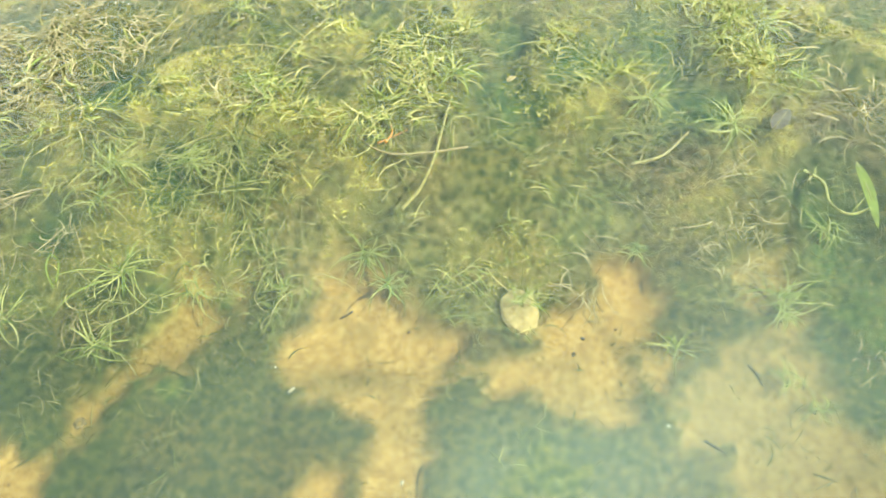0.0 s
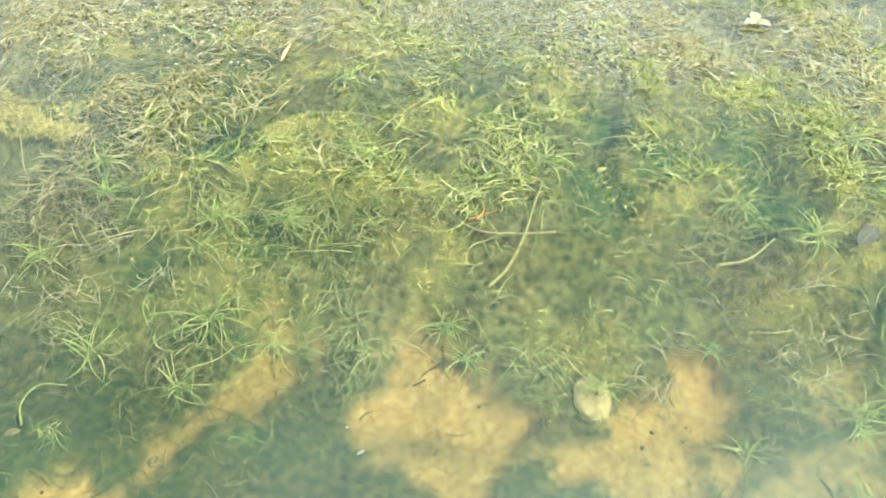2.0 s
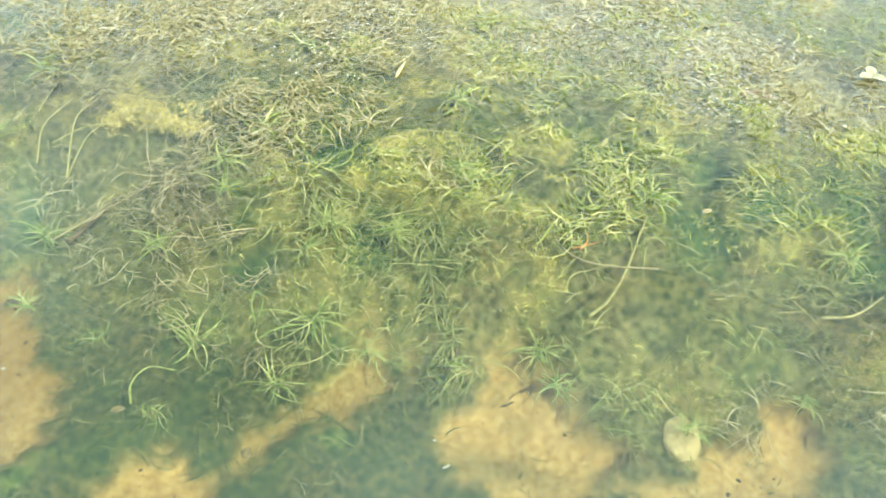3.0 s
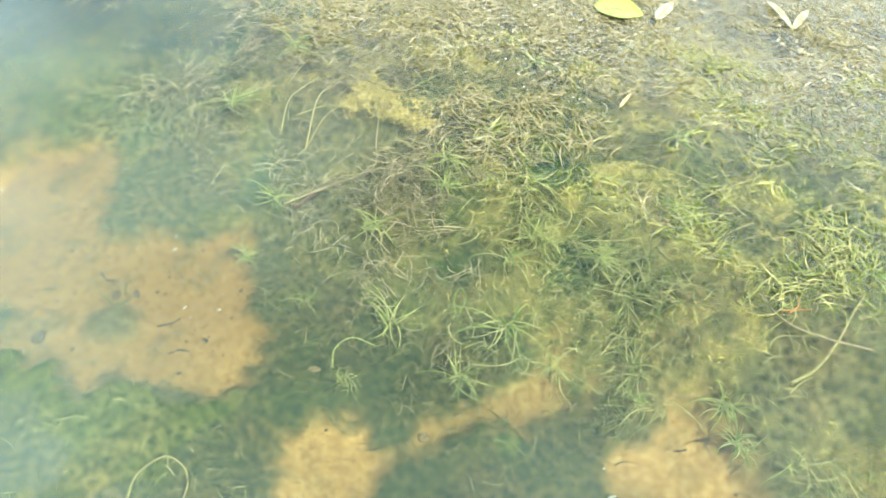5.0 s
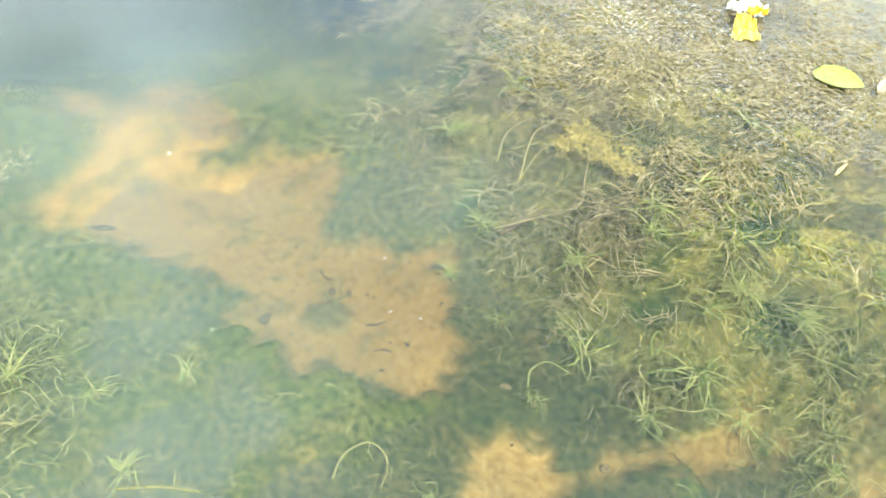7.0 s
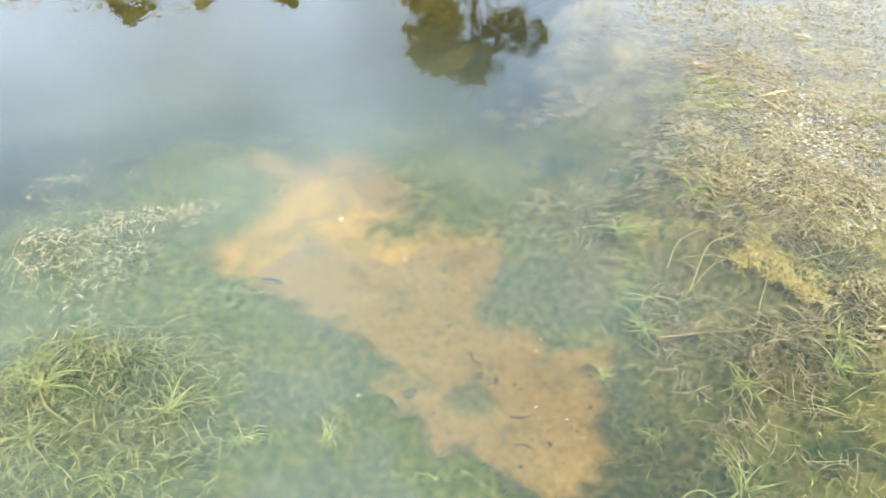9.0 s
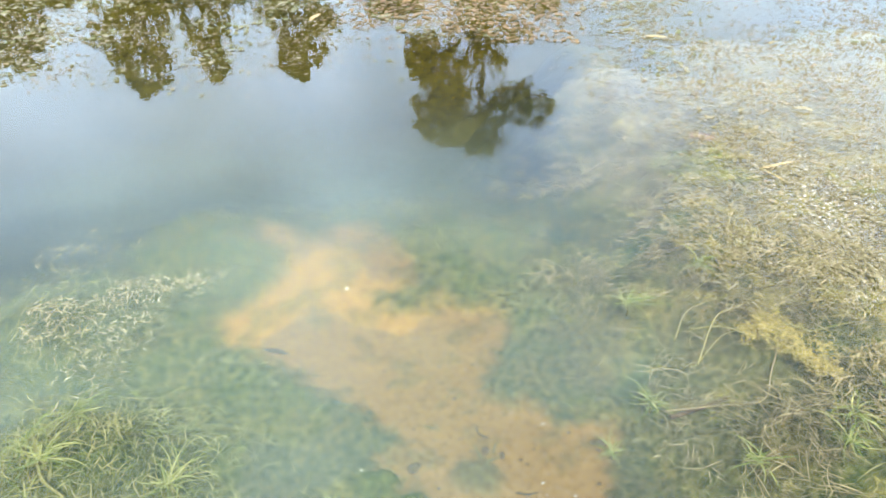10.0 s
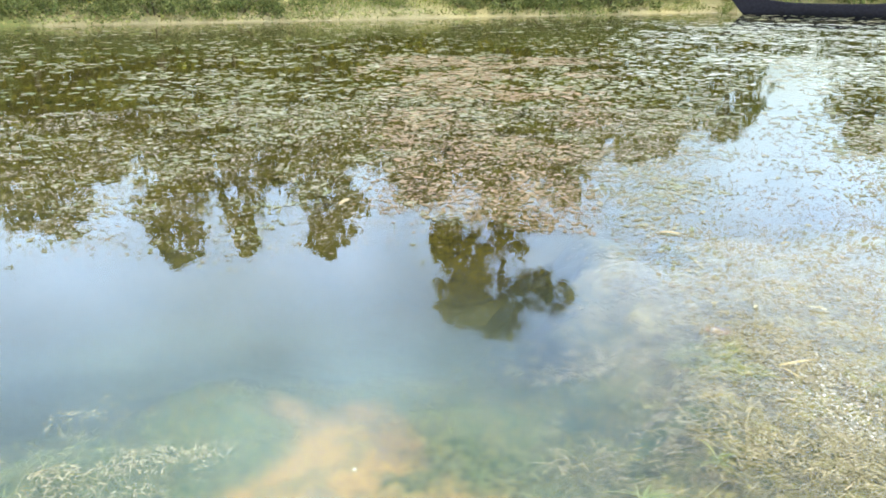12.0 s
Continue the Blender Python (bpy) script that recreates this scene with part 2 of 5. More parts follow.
def mix(nodes, links, fac, a, b, blend="MIX"):
    m = nodes.new("ShaderNodeMix")
    m.data_type, m.blend_type = "RGBA", blend
    for sock, val in ((m.inputs[0], fac), (m.inputs[6], a), (m.inputs[7], b)):
        if isinstance(val, bpy.types.NodeSocket):
            links.new(val, sock)
        elif isinstance(val, (int, float)):
            sock.default_value = val
        else:
            sock.default_value = (*val, 1)
    return m.outputs[2]


def add_bump(nodes, links, b, height, strength, distance):
    n = nodes.new("ShaderNodeBump")
    n.inputs["Strength"].default_value, n.inputs["Distance"].default_value = strength, distance
    links.new(height, n.inputs["Height"])
    links.new(n.outputs["Normal"], b.inputs["Normal"])


def varied(name, colours, rough=0.6, by="island", grain=30.0, spec=0.3, trans=0.0):
    """A plant or debris material: colour by piece, with a fine grain over it."""
    m, n, l, b = material(name, rough, spec)
    r = ramp(n, [(i / (len(colours) - 1), c) for i, c in enumerate(colours)])
    if by == "island":
        g = n.new("ShaderNodeNewGeometry")
        l.new(g.outputs["Random Per Island"], r.inputs["Fac"])
    else:
        g = n.new("ShaderNodeObjectInfo")
        l.new(g.outputs["Random"], r.inputs["Fac"])
    t = tex(n, l, grain, 3)
    shade = ramp(n, [(0.3, (0.55, 0.55, 0.5)), (0.7, (1.2, 1.2, 1.15))])
    l.new(t.outputs["Fac"], shade.inputs["Fac"])
    col = mix(n, l, 1.0, r.outputs["Color"], shade.outputs["Color"], "MULTIPLY")
    l.new(col, b.inputs["Base Color"])
    if trans:
        tr = n.new("ShaderNodeBsdfTranslucent")
        l.new(col, tr.inputs["Color"])
        ms = n.new("ShaderNodeMixShader")
        ms.inputs[0].default_value = trans
        l.new(b.outputs[0], ms.inputs[1])
        l.new(tr.outputs[0], ms.inputs[2])
        l.new(ms.outputs[0], n["Material Output"].inputs["Surface"])
    return m


def ground_material():
    m, n, l, b = material("pond_ground", 0.85, 0.15)
    def attr(name):
        a = n.new("ShaderNodeAttribute")
        a.attribute_name = name
        return a.outputs["Fac"]
    fine, mid, big = tex(n, l, 220, 4, 0.7), tex(n, l, 38, 4, 0.65), tex(n, l, 5, 4, 0.6)
    sand = ramp(n, [(0.28, (0.44, 0.30, 0.10)), (0.48, (0.60, 0.42, 0.14)), (0.72, (0.72, 0.55, 0.23))])
    l.new(mid.outputs["Fac"], sand.inputs["Fac"])
    speck = ramp(n, [(0.33, (0.25, 0.2, 0.13)), (0.42, (1, 1, 1))])
    l.new(fine.outputs["Fac"], speck.inputs["Fac"])
    sand_c = mix(n, l, 0.8, sand.outputs["Color"], speck.outputs["Color"], "MULTIPLY")
    mottle = ramp(n, [(0.40, (0.58, 0.50, 0.40)), (0.56, (1, 1, 1))])
    l.new(tex(n, l, 26, 5, 0.7).outputs["Fac"], mottle.inputs["Fac"])
    sand_c = mix(n, l, 0.38, sand_c, mottle.outputs["Color"], "MULTIPLY")
    sand_c = mix(n, l, attr("ochre"), sand_c, mix(n, l, 1.0, sand_c, (0.68, 0.60, 0.49), "MULTIPLY"))
    alg = ramp(n, [(0.30, (0.025, 0.05, 0.02)), (0.45, (0.078, 0.095, 0.032)), (0.58, (0.15, 0.15, 0.055)), (0.72, (0.25, 0.22, 0.09))])
    l.new(mid.outputs["Fac"], alg.inputs["Fac"])
    tone = ramp(n, [(0.35, (0.75, 0.92, 0.7)), (0.5, (0.98, 1, 0.92)), (0.65, (1.3, 1.1, 0.95))])
    l.new(big.outputs["Fac"], tone.inputs["Fac"])
    alg_c = mix(n, l, 1.0, alg.outputs["Color"], tone.outputs["Color"], "MULTIPLY")
    dark = ramp(n, [(0.3, (0.5, 0.55, 0.45)), (0.6, (1.1, 1.1, 1.1))])
    l.new(fine.outputs["Fac"], dark.inputs["Fac"])
    alg_c = mix(n, l, 0.8, alg_c, dark.outputs["Color"], "MULTIPLY")
    lush_pit_shade = ramp(n, [(0.30, (0.02, 0.06, 0.018)), (0.5, (0.045, 0.10, 0.028)), (0.72, (0.11, 0.16, 0.045))])
    l.new(mid.outputs["Fac"], lush_pit_shade.inputs["Fac"])
    alg_c = mix(n, l, attr("lush_pit_shade"), alg_c, lush_pit_shade.outputs["Color"])
    moss = ramp(n, [(0.3, (0.16, 0.17, 0.05)), (0.5, (0.42, 0.36, 0.11)), (0.7, (0.66, 0.54, 0.20))])
    l.new(fine.outputs["Fac"], moss.inputs["Fac"])
    tan = ramp(n, [(0.3, (0.10, 0.09, 0.05)), (0.5, (0.25, 0.225, 0.125)), (0.7, (0.38, 0.33, 0.20))])
    l.new(mid.outputs["Fac"], tan.inputs["Fac"])
    soil = ramp(n, [(0.3, (0.06, 0.08, 0.02)), (0.6, (0.12, 0.12, 0.05)), (0.8, (0.22, 0.17, 0.09))])
    l.new(big.outputs["Fac"], soil.inputs["Fac"])
    c = mix(n, l, attr("tan"), alg_c, tan.outputs["Color"])
    c = mix(n, l, attr("moss"), c, moss.outputs["Color"])
    # deep bed colour carries the water's gloom nearby and its olive cast far out
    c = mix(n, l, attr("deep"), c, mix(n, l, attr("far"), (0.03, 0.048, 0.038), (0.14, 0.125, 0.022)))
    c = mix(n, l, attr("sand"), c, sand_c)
    c = mix(n, l, attr("land"), c, soil.outputs["Color"])
    l.new(c, b.inputs["Base Color"])
    add_bump(n, l, b, fine.outputs["Fac"], 0.7, 0.006)
    return m


def water_material():
    """Clear water with ripples: mirror by Fresnel over clear, with a little silt and scum in the surface."""
    m = bpy.data.materials.new("water")
    m.use_nodes = True
    n, l = m.node_tree.nodes, m.node_tree.links
    n.remove(n["Principled BSDF"])
    rip = tex(n, l, 2.2, 3, 0.5, (1.0, 1.0, 1.0))
    rip2 = tex(n, l, 20, 2, 0.5)
    h = mix(n, l, 0.5, rip.outputs["Color"], rip2.outputs["Color"])
    bump = n.new("ShaderNodeBump")
    bump.inputs["Strength"].default_value, bump.inputs["Distance"].default_value = 0.07, 0.008
    l.new(h, bump.inputs["Height"])
    fr = n.new("ShaderNodeFresnel")
    fr.inputs["IOR"].default_value = 1.45
    l.new(bump.outputs["Normal"], fr.inputs["Normal"])
    gl = n.new("ShaderNodeBsdfGlossy")
    gl.inputs["Roughness"].default_value = 0.0
    l.new(bump.outputs["Normal"], gl.inputs["Normal"])
    tr = n.new("ShaderNodeBsdfTransparent")
    tr.inputs["Color"].default_value = (0.93, 0.98, 0.95, 1)
    ms = n.new("ShaderNodeMixShader")
    l.new(fr.outputs[0], ms.inputs[0])
    l.new(tr.outputs[0], ms.inputs[1])
    l.new(gl.outputs[0], ms.inputs[2])
    l.new(ms.outputs[0], n["Material Output"].inputs["Surface"])
    return m


def murk_sheet_material(name, amount, colour, scale, seed):
    """Murky water: a thin translucent sheet with the murk put into its colour, uneven."""
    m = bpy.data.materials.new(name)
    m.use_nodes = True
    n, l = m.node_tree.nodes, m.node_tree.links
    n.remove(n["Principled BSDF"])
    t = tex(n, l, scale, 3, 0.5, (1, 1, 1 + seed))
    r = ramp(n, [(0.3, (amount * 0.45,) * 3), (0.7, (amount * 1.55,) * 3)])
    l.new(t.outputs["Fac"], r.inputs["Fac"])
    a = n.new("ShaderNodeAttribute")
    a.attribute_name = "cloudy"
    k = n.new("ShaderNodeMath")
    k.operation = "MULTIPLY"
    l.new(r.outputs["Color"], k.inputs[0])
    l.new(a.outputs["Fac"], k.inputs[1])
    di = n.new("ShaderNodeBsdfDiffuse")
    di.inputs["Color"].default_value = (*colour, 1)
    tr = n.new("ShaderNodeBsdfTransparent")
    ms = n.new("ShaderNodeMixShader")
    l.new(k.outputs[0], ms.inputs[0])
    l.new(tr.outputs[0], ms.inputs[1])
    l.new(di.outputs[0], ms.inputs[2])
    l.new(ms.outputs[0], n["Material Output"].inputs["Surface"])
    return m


GROUND = ground_material()
WATER = water_material()
BLADE = varied("weed_blade", [(0.13, 0.20, 0.055), (0.26, 0.34, 0.10), (0.45, 0.47, 0.21), (0.33, 0.39, 0.13)], 0.6, "object", 60, 0.15, 0.25)
STRAND = varied("weed_strand", [(0.08, 0.075, 0.035), (0.22, 0.20, 0.10), (0.37, 0.33, 0.18), (0.49, 0.43, 0.27), (0.24, 0.23, 0.10)], 0.65, "island", 60, 0.15, 0.2)
GREEN = varied("green_strand", [(0.07, 0.10, 0.03), (0.20, 0.25, 0.08), (0.34, 0.36, 0.14), (0.47, 0.44, 0.21), (0.20, 0.26, 0.08)], 0.7, "island", 60, 0.12, 0.2)
FUZZ = varied("algae_fuzz", [(0.04, 0.06, 0.014), (0.11, 0.13, 0.032), (0.21, 0.195, 0.065), (0.36, 0.30, 0.125)], 0.8, "island", 80, 0.1)
STEM = varied("weed_stem", [(0.27, 0.27, 0.11), (0.38, 0.35, 0.16)], 0.7, "object", 90)
SCUM = varied("scum_flake", [(0.10, 0.13, 0.04), (0.17, 0.19, 0.08), (0.27, 0.27, 0.17), (0.19, 0.15, 0.07), (0.14, 0.17, 0.06), (0.32, 0.31, 0.22), (0.17, 0.18, 0.07)], 0.6, "island", 6)

# ---- the camera's surroundings: one sheet of ground ----
def axis(lo, hi, fine_lo, fine_hi, step):
    mid = list(np.arange(fine_lo, fine_hi, step))
    right, d, x = [], step, fine_hi
    while x < hi:
        right.append(x)
        d *= 1.12
        x += d
    left, d, x = [], step, fine_lo
    while x > lo:
        d *= 1.12
        x -= d
        left.append(x)
    return np.array(left[::-1] + mid + right + [hi])


def grid_mesh(name, xs, ys, height):
    X, Y = np.meshgrid(xs, ys)
    Z = height(X, Y)
    nx, ny = len(xs), len(ys)
    me = bpy.data.meshes.new(name)
    me.vertices.add(nx * ny)
    me.vertices.foreach_set("co", np.stack([X, Y, Z], -1).astype(np.float32).ravel())
    i = (np.arange(ny - 1)[:, None] * nx + np.arange(nx - 1)[None, :]).ravel()
    quads = np.stack([i, i + 1, i + nx + 1, i + nx], -1).astype(np.int32)
    me.loops.add(quads.size)
    me.loops.foreach_set("vertex_index", quads.ravel())
    me.polygons.add(len(quads))
    me.polygons.foreach_set("loop_start", np.arange(0, quads.size, 4, dtype=np.int32))
    me.polygons.foreach_set("use_smooth", np.ones(len(quads), bool))
    me.update(calc_edges=True)
    return me, X, Y


ground_mesh, GX, GY = grid_mesh("ground", axis(-1500, 1500, -4.4, 1.7, 0.02), axis(-1500, 1500, -0.8, 3.6, 0.02), ground_height)
moss_mask = np.zeros(GX.shape)
for k, (x, y, r) in enumerate(MOSS):
    d = np.hypot(GX - x, (GY - y) * 1.5) + 0.30 * (fbm(GX * 13, GY * 13, 3, 15) - 0.5)
    moss_mask = np.maximum(moss_mask, (1.3 if k == 0 else 0.5) * (1 - smooth(r * 0.45, r, d)))
moss_mask = np.maximum(moss_mask, 0.9 * smooth(0.52, 0.64, fbm(GX * 6, GY * 6, 4, 17)) * bank_rise(GX, GY))
moss_mask = moss_mask * (0.1 + 0.65 * smooth(0.40, 0.55, fbm(GX * 38, GY * 38, 3, 18)))
tan_mask = smooth(0.5, 0.65, fbm(GX * 2.3, GY * 2.3, 3, 19)) * 0.25 * bank_rise(GX, GY)
tan_mask = np.maximum(tan_mask, smooth(2.1, 2.9, GY + 0.4 * fbm(GX * 2, GY * 2, 2, 23)) * 0.85)
tan_mask = np.maximum(tan_mask, 0.75 * np.exp(-((GX - 0.92) / 0.22) ** 2 - ((GY - 2.38) / 0.14) ** 2))
# bed darkened with depth, so the gloom of deep water lies in its colour
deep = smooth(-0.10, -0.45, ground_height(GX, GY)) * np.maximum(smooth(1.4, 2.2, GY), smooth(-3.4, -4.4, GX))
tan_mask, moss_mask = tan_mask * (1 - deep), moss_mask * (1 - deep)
lush_pit_shade = np.maximum(0.6 * smooth(-0.25, -0.55, GX) * smooth(1.5, 1.2, GY), 0.95 * smooth(0.95, 1.15, GX)) * smooth(-1.5, -1.15, GX) * (0.4 + 0.6 * smooth(0.38, 0.6, fbm(GX * 5, GY * 5, 3, 27)))
lush_pit_shade = np.maximum(lush_pit_shade, 0.3 * smooth(-1.35, -1.7, GX) * smooth(0.75, 0.4, GY))
# pit floors tinted dark green: shade and murk put into the bed colour
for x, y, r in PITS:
    lush_pit_shade = np.maximum(lush_pit_shade, 0.9 * (1 - smooth(r * 0.5, r * 1.3, np.hypot(GX - x + 0.24 * (fbm(GX * 5, GY * 5, 3, 71) - 0.5), GY - y + 0.24 * (fbm(GX * 5, GY * 5, 3, 72) - 0.5)))))
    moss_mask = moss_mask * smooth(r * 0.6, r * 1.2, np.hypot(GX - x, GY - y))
for name, val in (("ochre", smooth(-1.2, -1.7, GX)), ("lush_pit_shade", lush_pit_shade), ("deep", deep), ("far", smooth(4.5, 8.0, np.hypot(GX + 0.5, GY) + 2 * fbm(GX * 0.4, GY * 0.4, 2, 37))), ("sand", sand_mask(GX, GY)), ("moss", moss_mask), ("tan", tan_mask), ("land", smooth(0.25, -0.1, shore_gap(GX, GY)))):
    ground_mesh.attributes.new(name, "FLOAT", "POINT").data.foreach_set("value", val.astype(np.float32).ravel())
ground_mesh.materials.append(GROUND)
tagged(new("ground", ground_mesh), "sandy pond bed with algae-covered weed banks and grassy shore", "ground", kind="structure")


def sheet(name, z, mat, label, wave=0.0, seed=0):
    me, X, Y = grid_mesh(name, axis(-40, 30, -4.0, 2.0, 0.1 if wave else 6.0), axis(-14, 60, -0.6, 3.6, 0.1 if wave else 4.2),
                         lambda X, Y: z + wave * 2 * (fbm(X * 3.3, Y * 3.3, 3, seed) - 0.5))
    # painted murk: thicker over the shallows, thinner over the deep so reflections stay dark
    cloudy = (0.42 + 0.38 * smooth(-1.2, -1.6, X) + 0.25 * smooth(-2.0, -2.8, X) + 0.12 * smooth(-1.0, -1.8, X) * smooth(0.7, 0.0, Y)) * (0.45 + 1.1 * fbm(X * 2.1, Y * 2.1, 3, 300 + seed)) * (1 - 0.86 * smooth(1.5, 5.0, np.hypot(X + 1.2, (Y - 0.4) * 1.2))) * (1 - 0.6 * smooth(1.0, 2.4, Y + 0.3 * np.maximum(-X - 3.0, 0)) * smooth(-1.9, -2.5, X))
    # spots where the veil is thickened or thinned to set the bed's brightness
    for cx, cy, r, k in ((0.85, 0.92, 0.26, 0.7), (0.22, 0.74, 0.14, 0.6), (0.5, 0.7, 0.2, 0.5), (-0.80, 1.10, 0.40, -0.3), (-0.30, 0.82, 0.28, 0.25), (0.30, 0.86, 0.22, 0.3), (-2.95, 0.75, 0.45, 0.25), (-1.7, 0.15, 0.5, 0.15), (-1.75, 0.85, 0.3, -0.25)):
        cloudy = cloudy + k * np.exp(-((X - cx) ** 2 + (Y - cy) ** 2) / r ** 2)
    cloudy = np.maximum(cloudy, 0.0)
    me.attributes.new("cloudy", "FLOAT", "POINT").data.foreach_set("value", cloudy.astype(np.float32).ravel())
    me.materials.append(mat)
    ob = tagged(new(name, me), label, "water", kind="structure")
    ob.visible_shadow = False
    return ob


SILT_MURK, DEEP_MURK = (0.35, 0.45, 0.36), (0.08, 0.09, 0.042)
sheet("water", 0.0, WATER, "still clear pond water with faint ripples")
# stacked sheets: four pale ones for silt murk, two dark for deep-water gloom
for i, (z, a, c) in enumerate(((-0.07, 0.024, SILT_MURK), (-0.15, 0.038, SILT_MURK), (-0.24, 0.048, SILT_MURK), (-0.32, 0.05, SILT_MURK), (-0.47, 0.22, DEEP_MURK), (-0.65, 0.35, DEEP_MURK))):
    sheet("water_murk_sheet", z, murk_sheet_material("silt", a, c, 1.6 - 0.15 * i, i), "translucent sheet put in for the murk of silty pond water", 0.05, 200 + i)

# ---- plants: strips of leaf ----
def mesh_from(name, verts, quads, mat, smooth_shade=True):
    me = bpy.data.meshes.new(name)
    verts, quads = np.asarray(verts, np.float32), np.asarray(quads, np.int32)
    k = quads.shape[1]
    me.vertices.add(len(verts))
    me.vertices.foreach_set("co", verts.ravel())
    me.loops.add(quads.size)
    me.loops.foreach_set("vertex_index", quads.ravel())
    me.polygons.add(len(quads))
    me.polygons.foreach_set("loop_start", np.arange(0, quads.size, k, dtype=np.int32))
    me.polygons.foreach_set("use_smooth", np.full(len(quads), smooth_shade))
    me.update(calc_edges=True)
    me.materials.append(mat)
    return me


def strips(base, az, length, width, lift, droop, curl, segs, rng):
    """Tapered, arching leaf strips. base (n, 3); az, length and the rest per strip. Returns vertices and quads."""
    n = len(base)
    t = np.linspace(0, 1, segs + 1)[None, :]
    ang = az[:, None] + curl[:, None] * t
    step = length[:, None] / segs
    pitch = lift[:, None] - droop[:, None] * t
    hx = np.cumsum(np.cos(ang) * np.cos(pitch) * step, 1) - np.cos(ang[:, :1]) * np.cos(pitch[:, :1]) * step
    hy = np.cumsum(np.sin(ang) * np.cos(pitch) * step, 1) - np.sin(ang[:, :1]) * np.cos(pitch[:, :1]) * step
    hz = np.cumsum(np.sin(pitch) * step, 1) - np.sin(pitch[:, :1]) * step
    P = np.stack([base[:, :1] + hx, base[:, 1:2] + hy, base[:, 2:] + hz], -1)
    w = 0.5 * width[:, None] * np.clip(1.15 - 1.1 * t ** 2.2, 0.06, 1) * (0.65 + 0.35 * smooth(0, 0.2, t))
    tw = rng.uniform(-0.7, 0.7, (n, 1)) * (1 + t)
    side = np.stack([-np.sin(ang) * np.cos(tw), np.cos(ang) * np.cos(tw), np.sin(tw)], -1) * w[..., None]
    L, R = P - side, P + side
    V = np.stack([L, R], 2).reshape(n, (segs + 1) * 2, 3)
    i = np.arange(segs) * 2
    q = np.stack([i, i + 1, i + 3, i + 2], -1)[None] + (np.arange(n) * (segs + 1) * 2)[:, None, None]
    return V.reshape(-1, 3), q.reshape(-1, 4)


def thing(name, label, category, group="", at=(0, 0, 0)):
    ob = new(name)
    ob.empty_display_size = 0.05
    ob.location = at
    return tagged(ob, label, category, group)


def piece(name, me, parent, m=None, label=""):
    ob = new(name, me)
    ob.parent = parent
    if m is not None:
        ob.matrix_basis = m
    if label:
        ob["label"] = label
    return ob


rng = np.random.default_rng(7)


def one_blade(length, width, lift, droop, curl, mat, name="blade"):
    a = np.array
    v, q = strips(np.zeros((1, 3)), a([0.0]), a([length]), a([width]), a([lift]), a([droop]), a([curl]), 7, rng)
    return mesh_from(name, v, q, mat)


BLADES = [one_blade(0.105 * s, 0.0048 * k, lift, droop, curl, BLADE) for s, k, lift, droop, curl in (
    (1.0, 1.0, 0.8, 1.5, 0.5), (1.25, 0.85, 0.55, 1.2, -0.9), (0.75, 1.1, 1.1, 1.6, 0.3), (1.45, 0.75, 0.4, 0.9, 1.2), (0.9, 0.9, 0.3, 0.7, -1.3), (1.1, 0.8, 0.8, 2.0, -0.5))]


def tube(points, radii, mat, name, sides=7):
    """A bent round stem through the points."""
    pts = [Vector(p) for p in points]
    verts, faces = [], []
    for i, p in enumerate(pts):
        d = (pts[min(i + 1, len(pts) - 1)] - pts[max(i - 1, 0)]).normalized()
        u = d.orthogonal().normalized()
        v = d.cross(u)
        for k in range(sides):
            a = 2 * math.pi * k / sides
            verts.append(p + (u * math.cos(a) + v * math.sin(a)) * radii[i])
    for i in range(len(pts) - 1):
        for k in range(sides):
            faces.append((i * sides + k, i * sides + (k + 1) % sides, (i + 1) * sides + (k + 1) % sides, (i + 1) * sides + k))
    me = bpy.data.meshes.new(name)
    me.from_pydata([tuple(v) for v in verts], [], faces + [tuple(range(sides))[::-1], tuple(range((len(pts) - 1) * sides, len(pts) * sides))])
    me.polygons.foreach_set("use_smooth", [True] * len(me.polygons))
    me.materials.append(mat)
    return me


CORE = tube([(0, 0, -0.05), (0.002, 0, -0.02), (0, 0.002, 0.008)], [0.004, 0.005, 0.003], STEM, "stem")

# rooted rosettes of water weed: (x, y, radius)
TUFTS = [(0.11, 1.84, 0.13), (-0.11, 1.35, 0.10), (-0.04, 1.28, 0.11), (-0.74, 1.25, 0.14), (-0.80, 1.09, 0.11), (-0.78, 1.49, 0.14), (-0.58, 1.24, 0.09), (-0.32, 1.23, 0.05),
         (-0.59, 1.53, 0.10), (0.31, 1.22, 0.07), (0.63, 1.42, 0.08), (0.86, 1.66, 0.13), (0.72, 1.14, 0.08), (1.01, 1.30, 0.11), (1.01, 1.24, 0.09), (0.99, 1.06, 0.06),
         (1.05, 0.99, 0.06), (1.13, 1.45, 0.09), (-1.10, 1.52, 0.09), (-0.42, 1.74, 0.10), (1.02, 2.06, 0.12), (0.66, 1.76, 0.11), (1.09, 1.84, 0.10), (-0.82, 1.42, 0.12),
         (-0.55, 2.10, 0.10), (-1.13, 2.25, 0.10)]
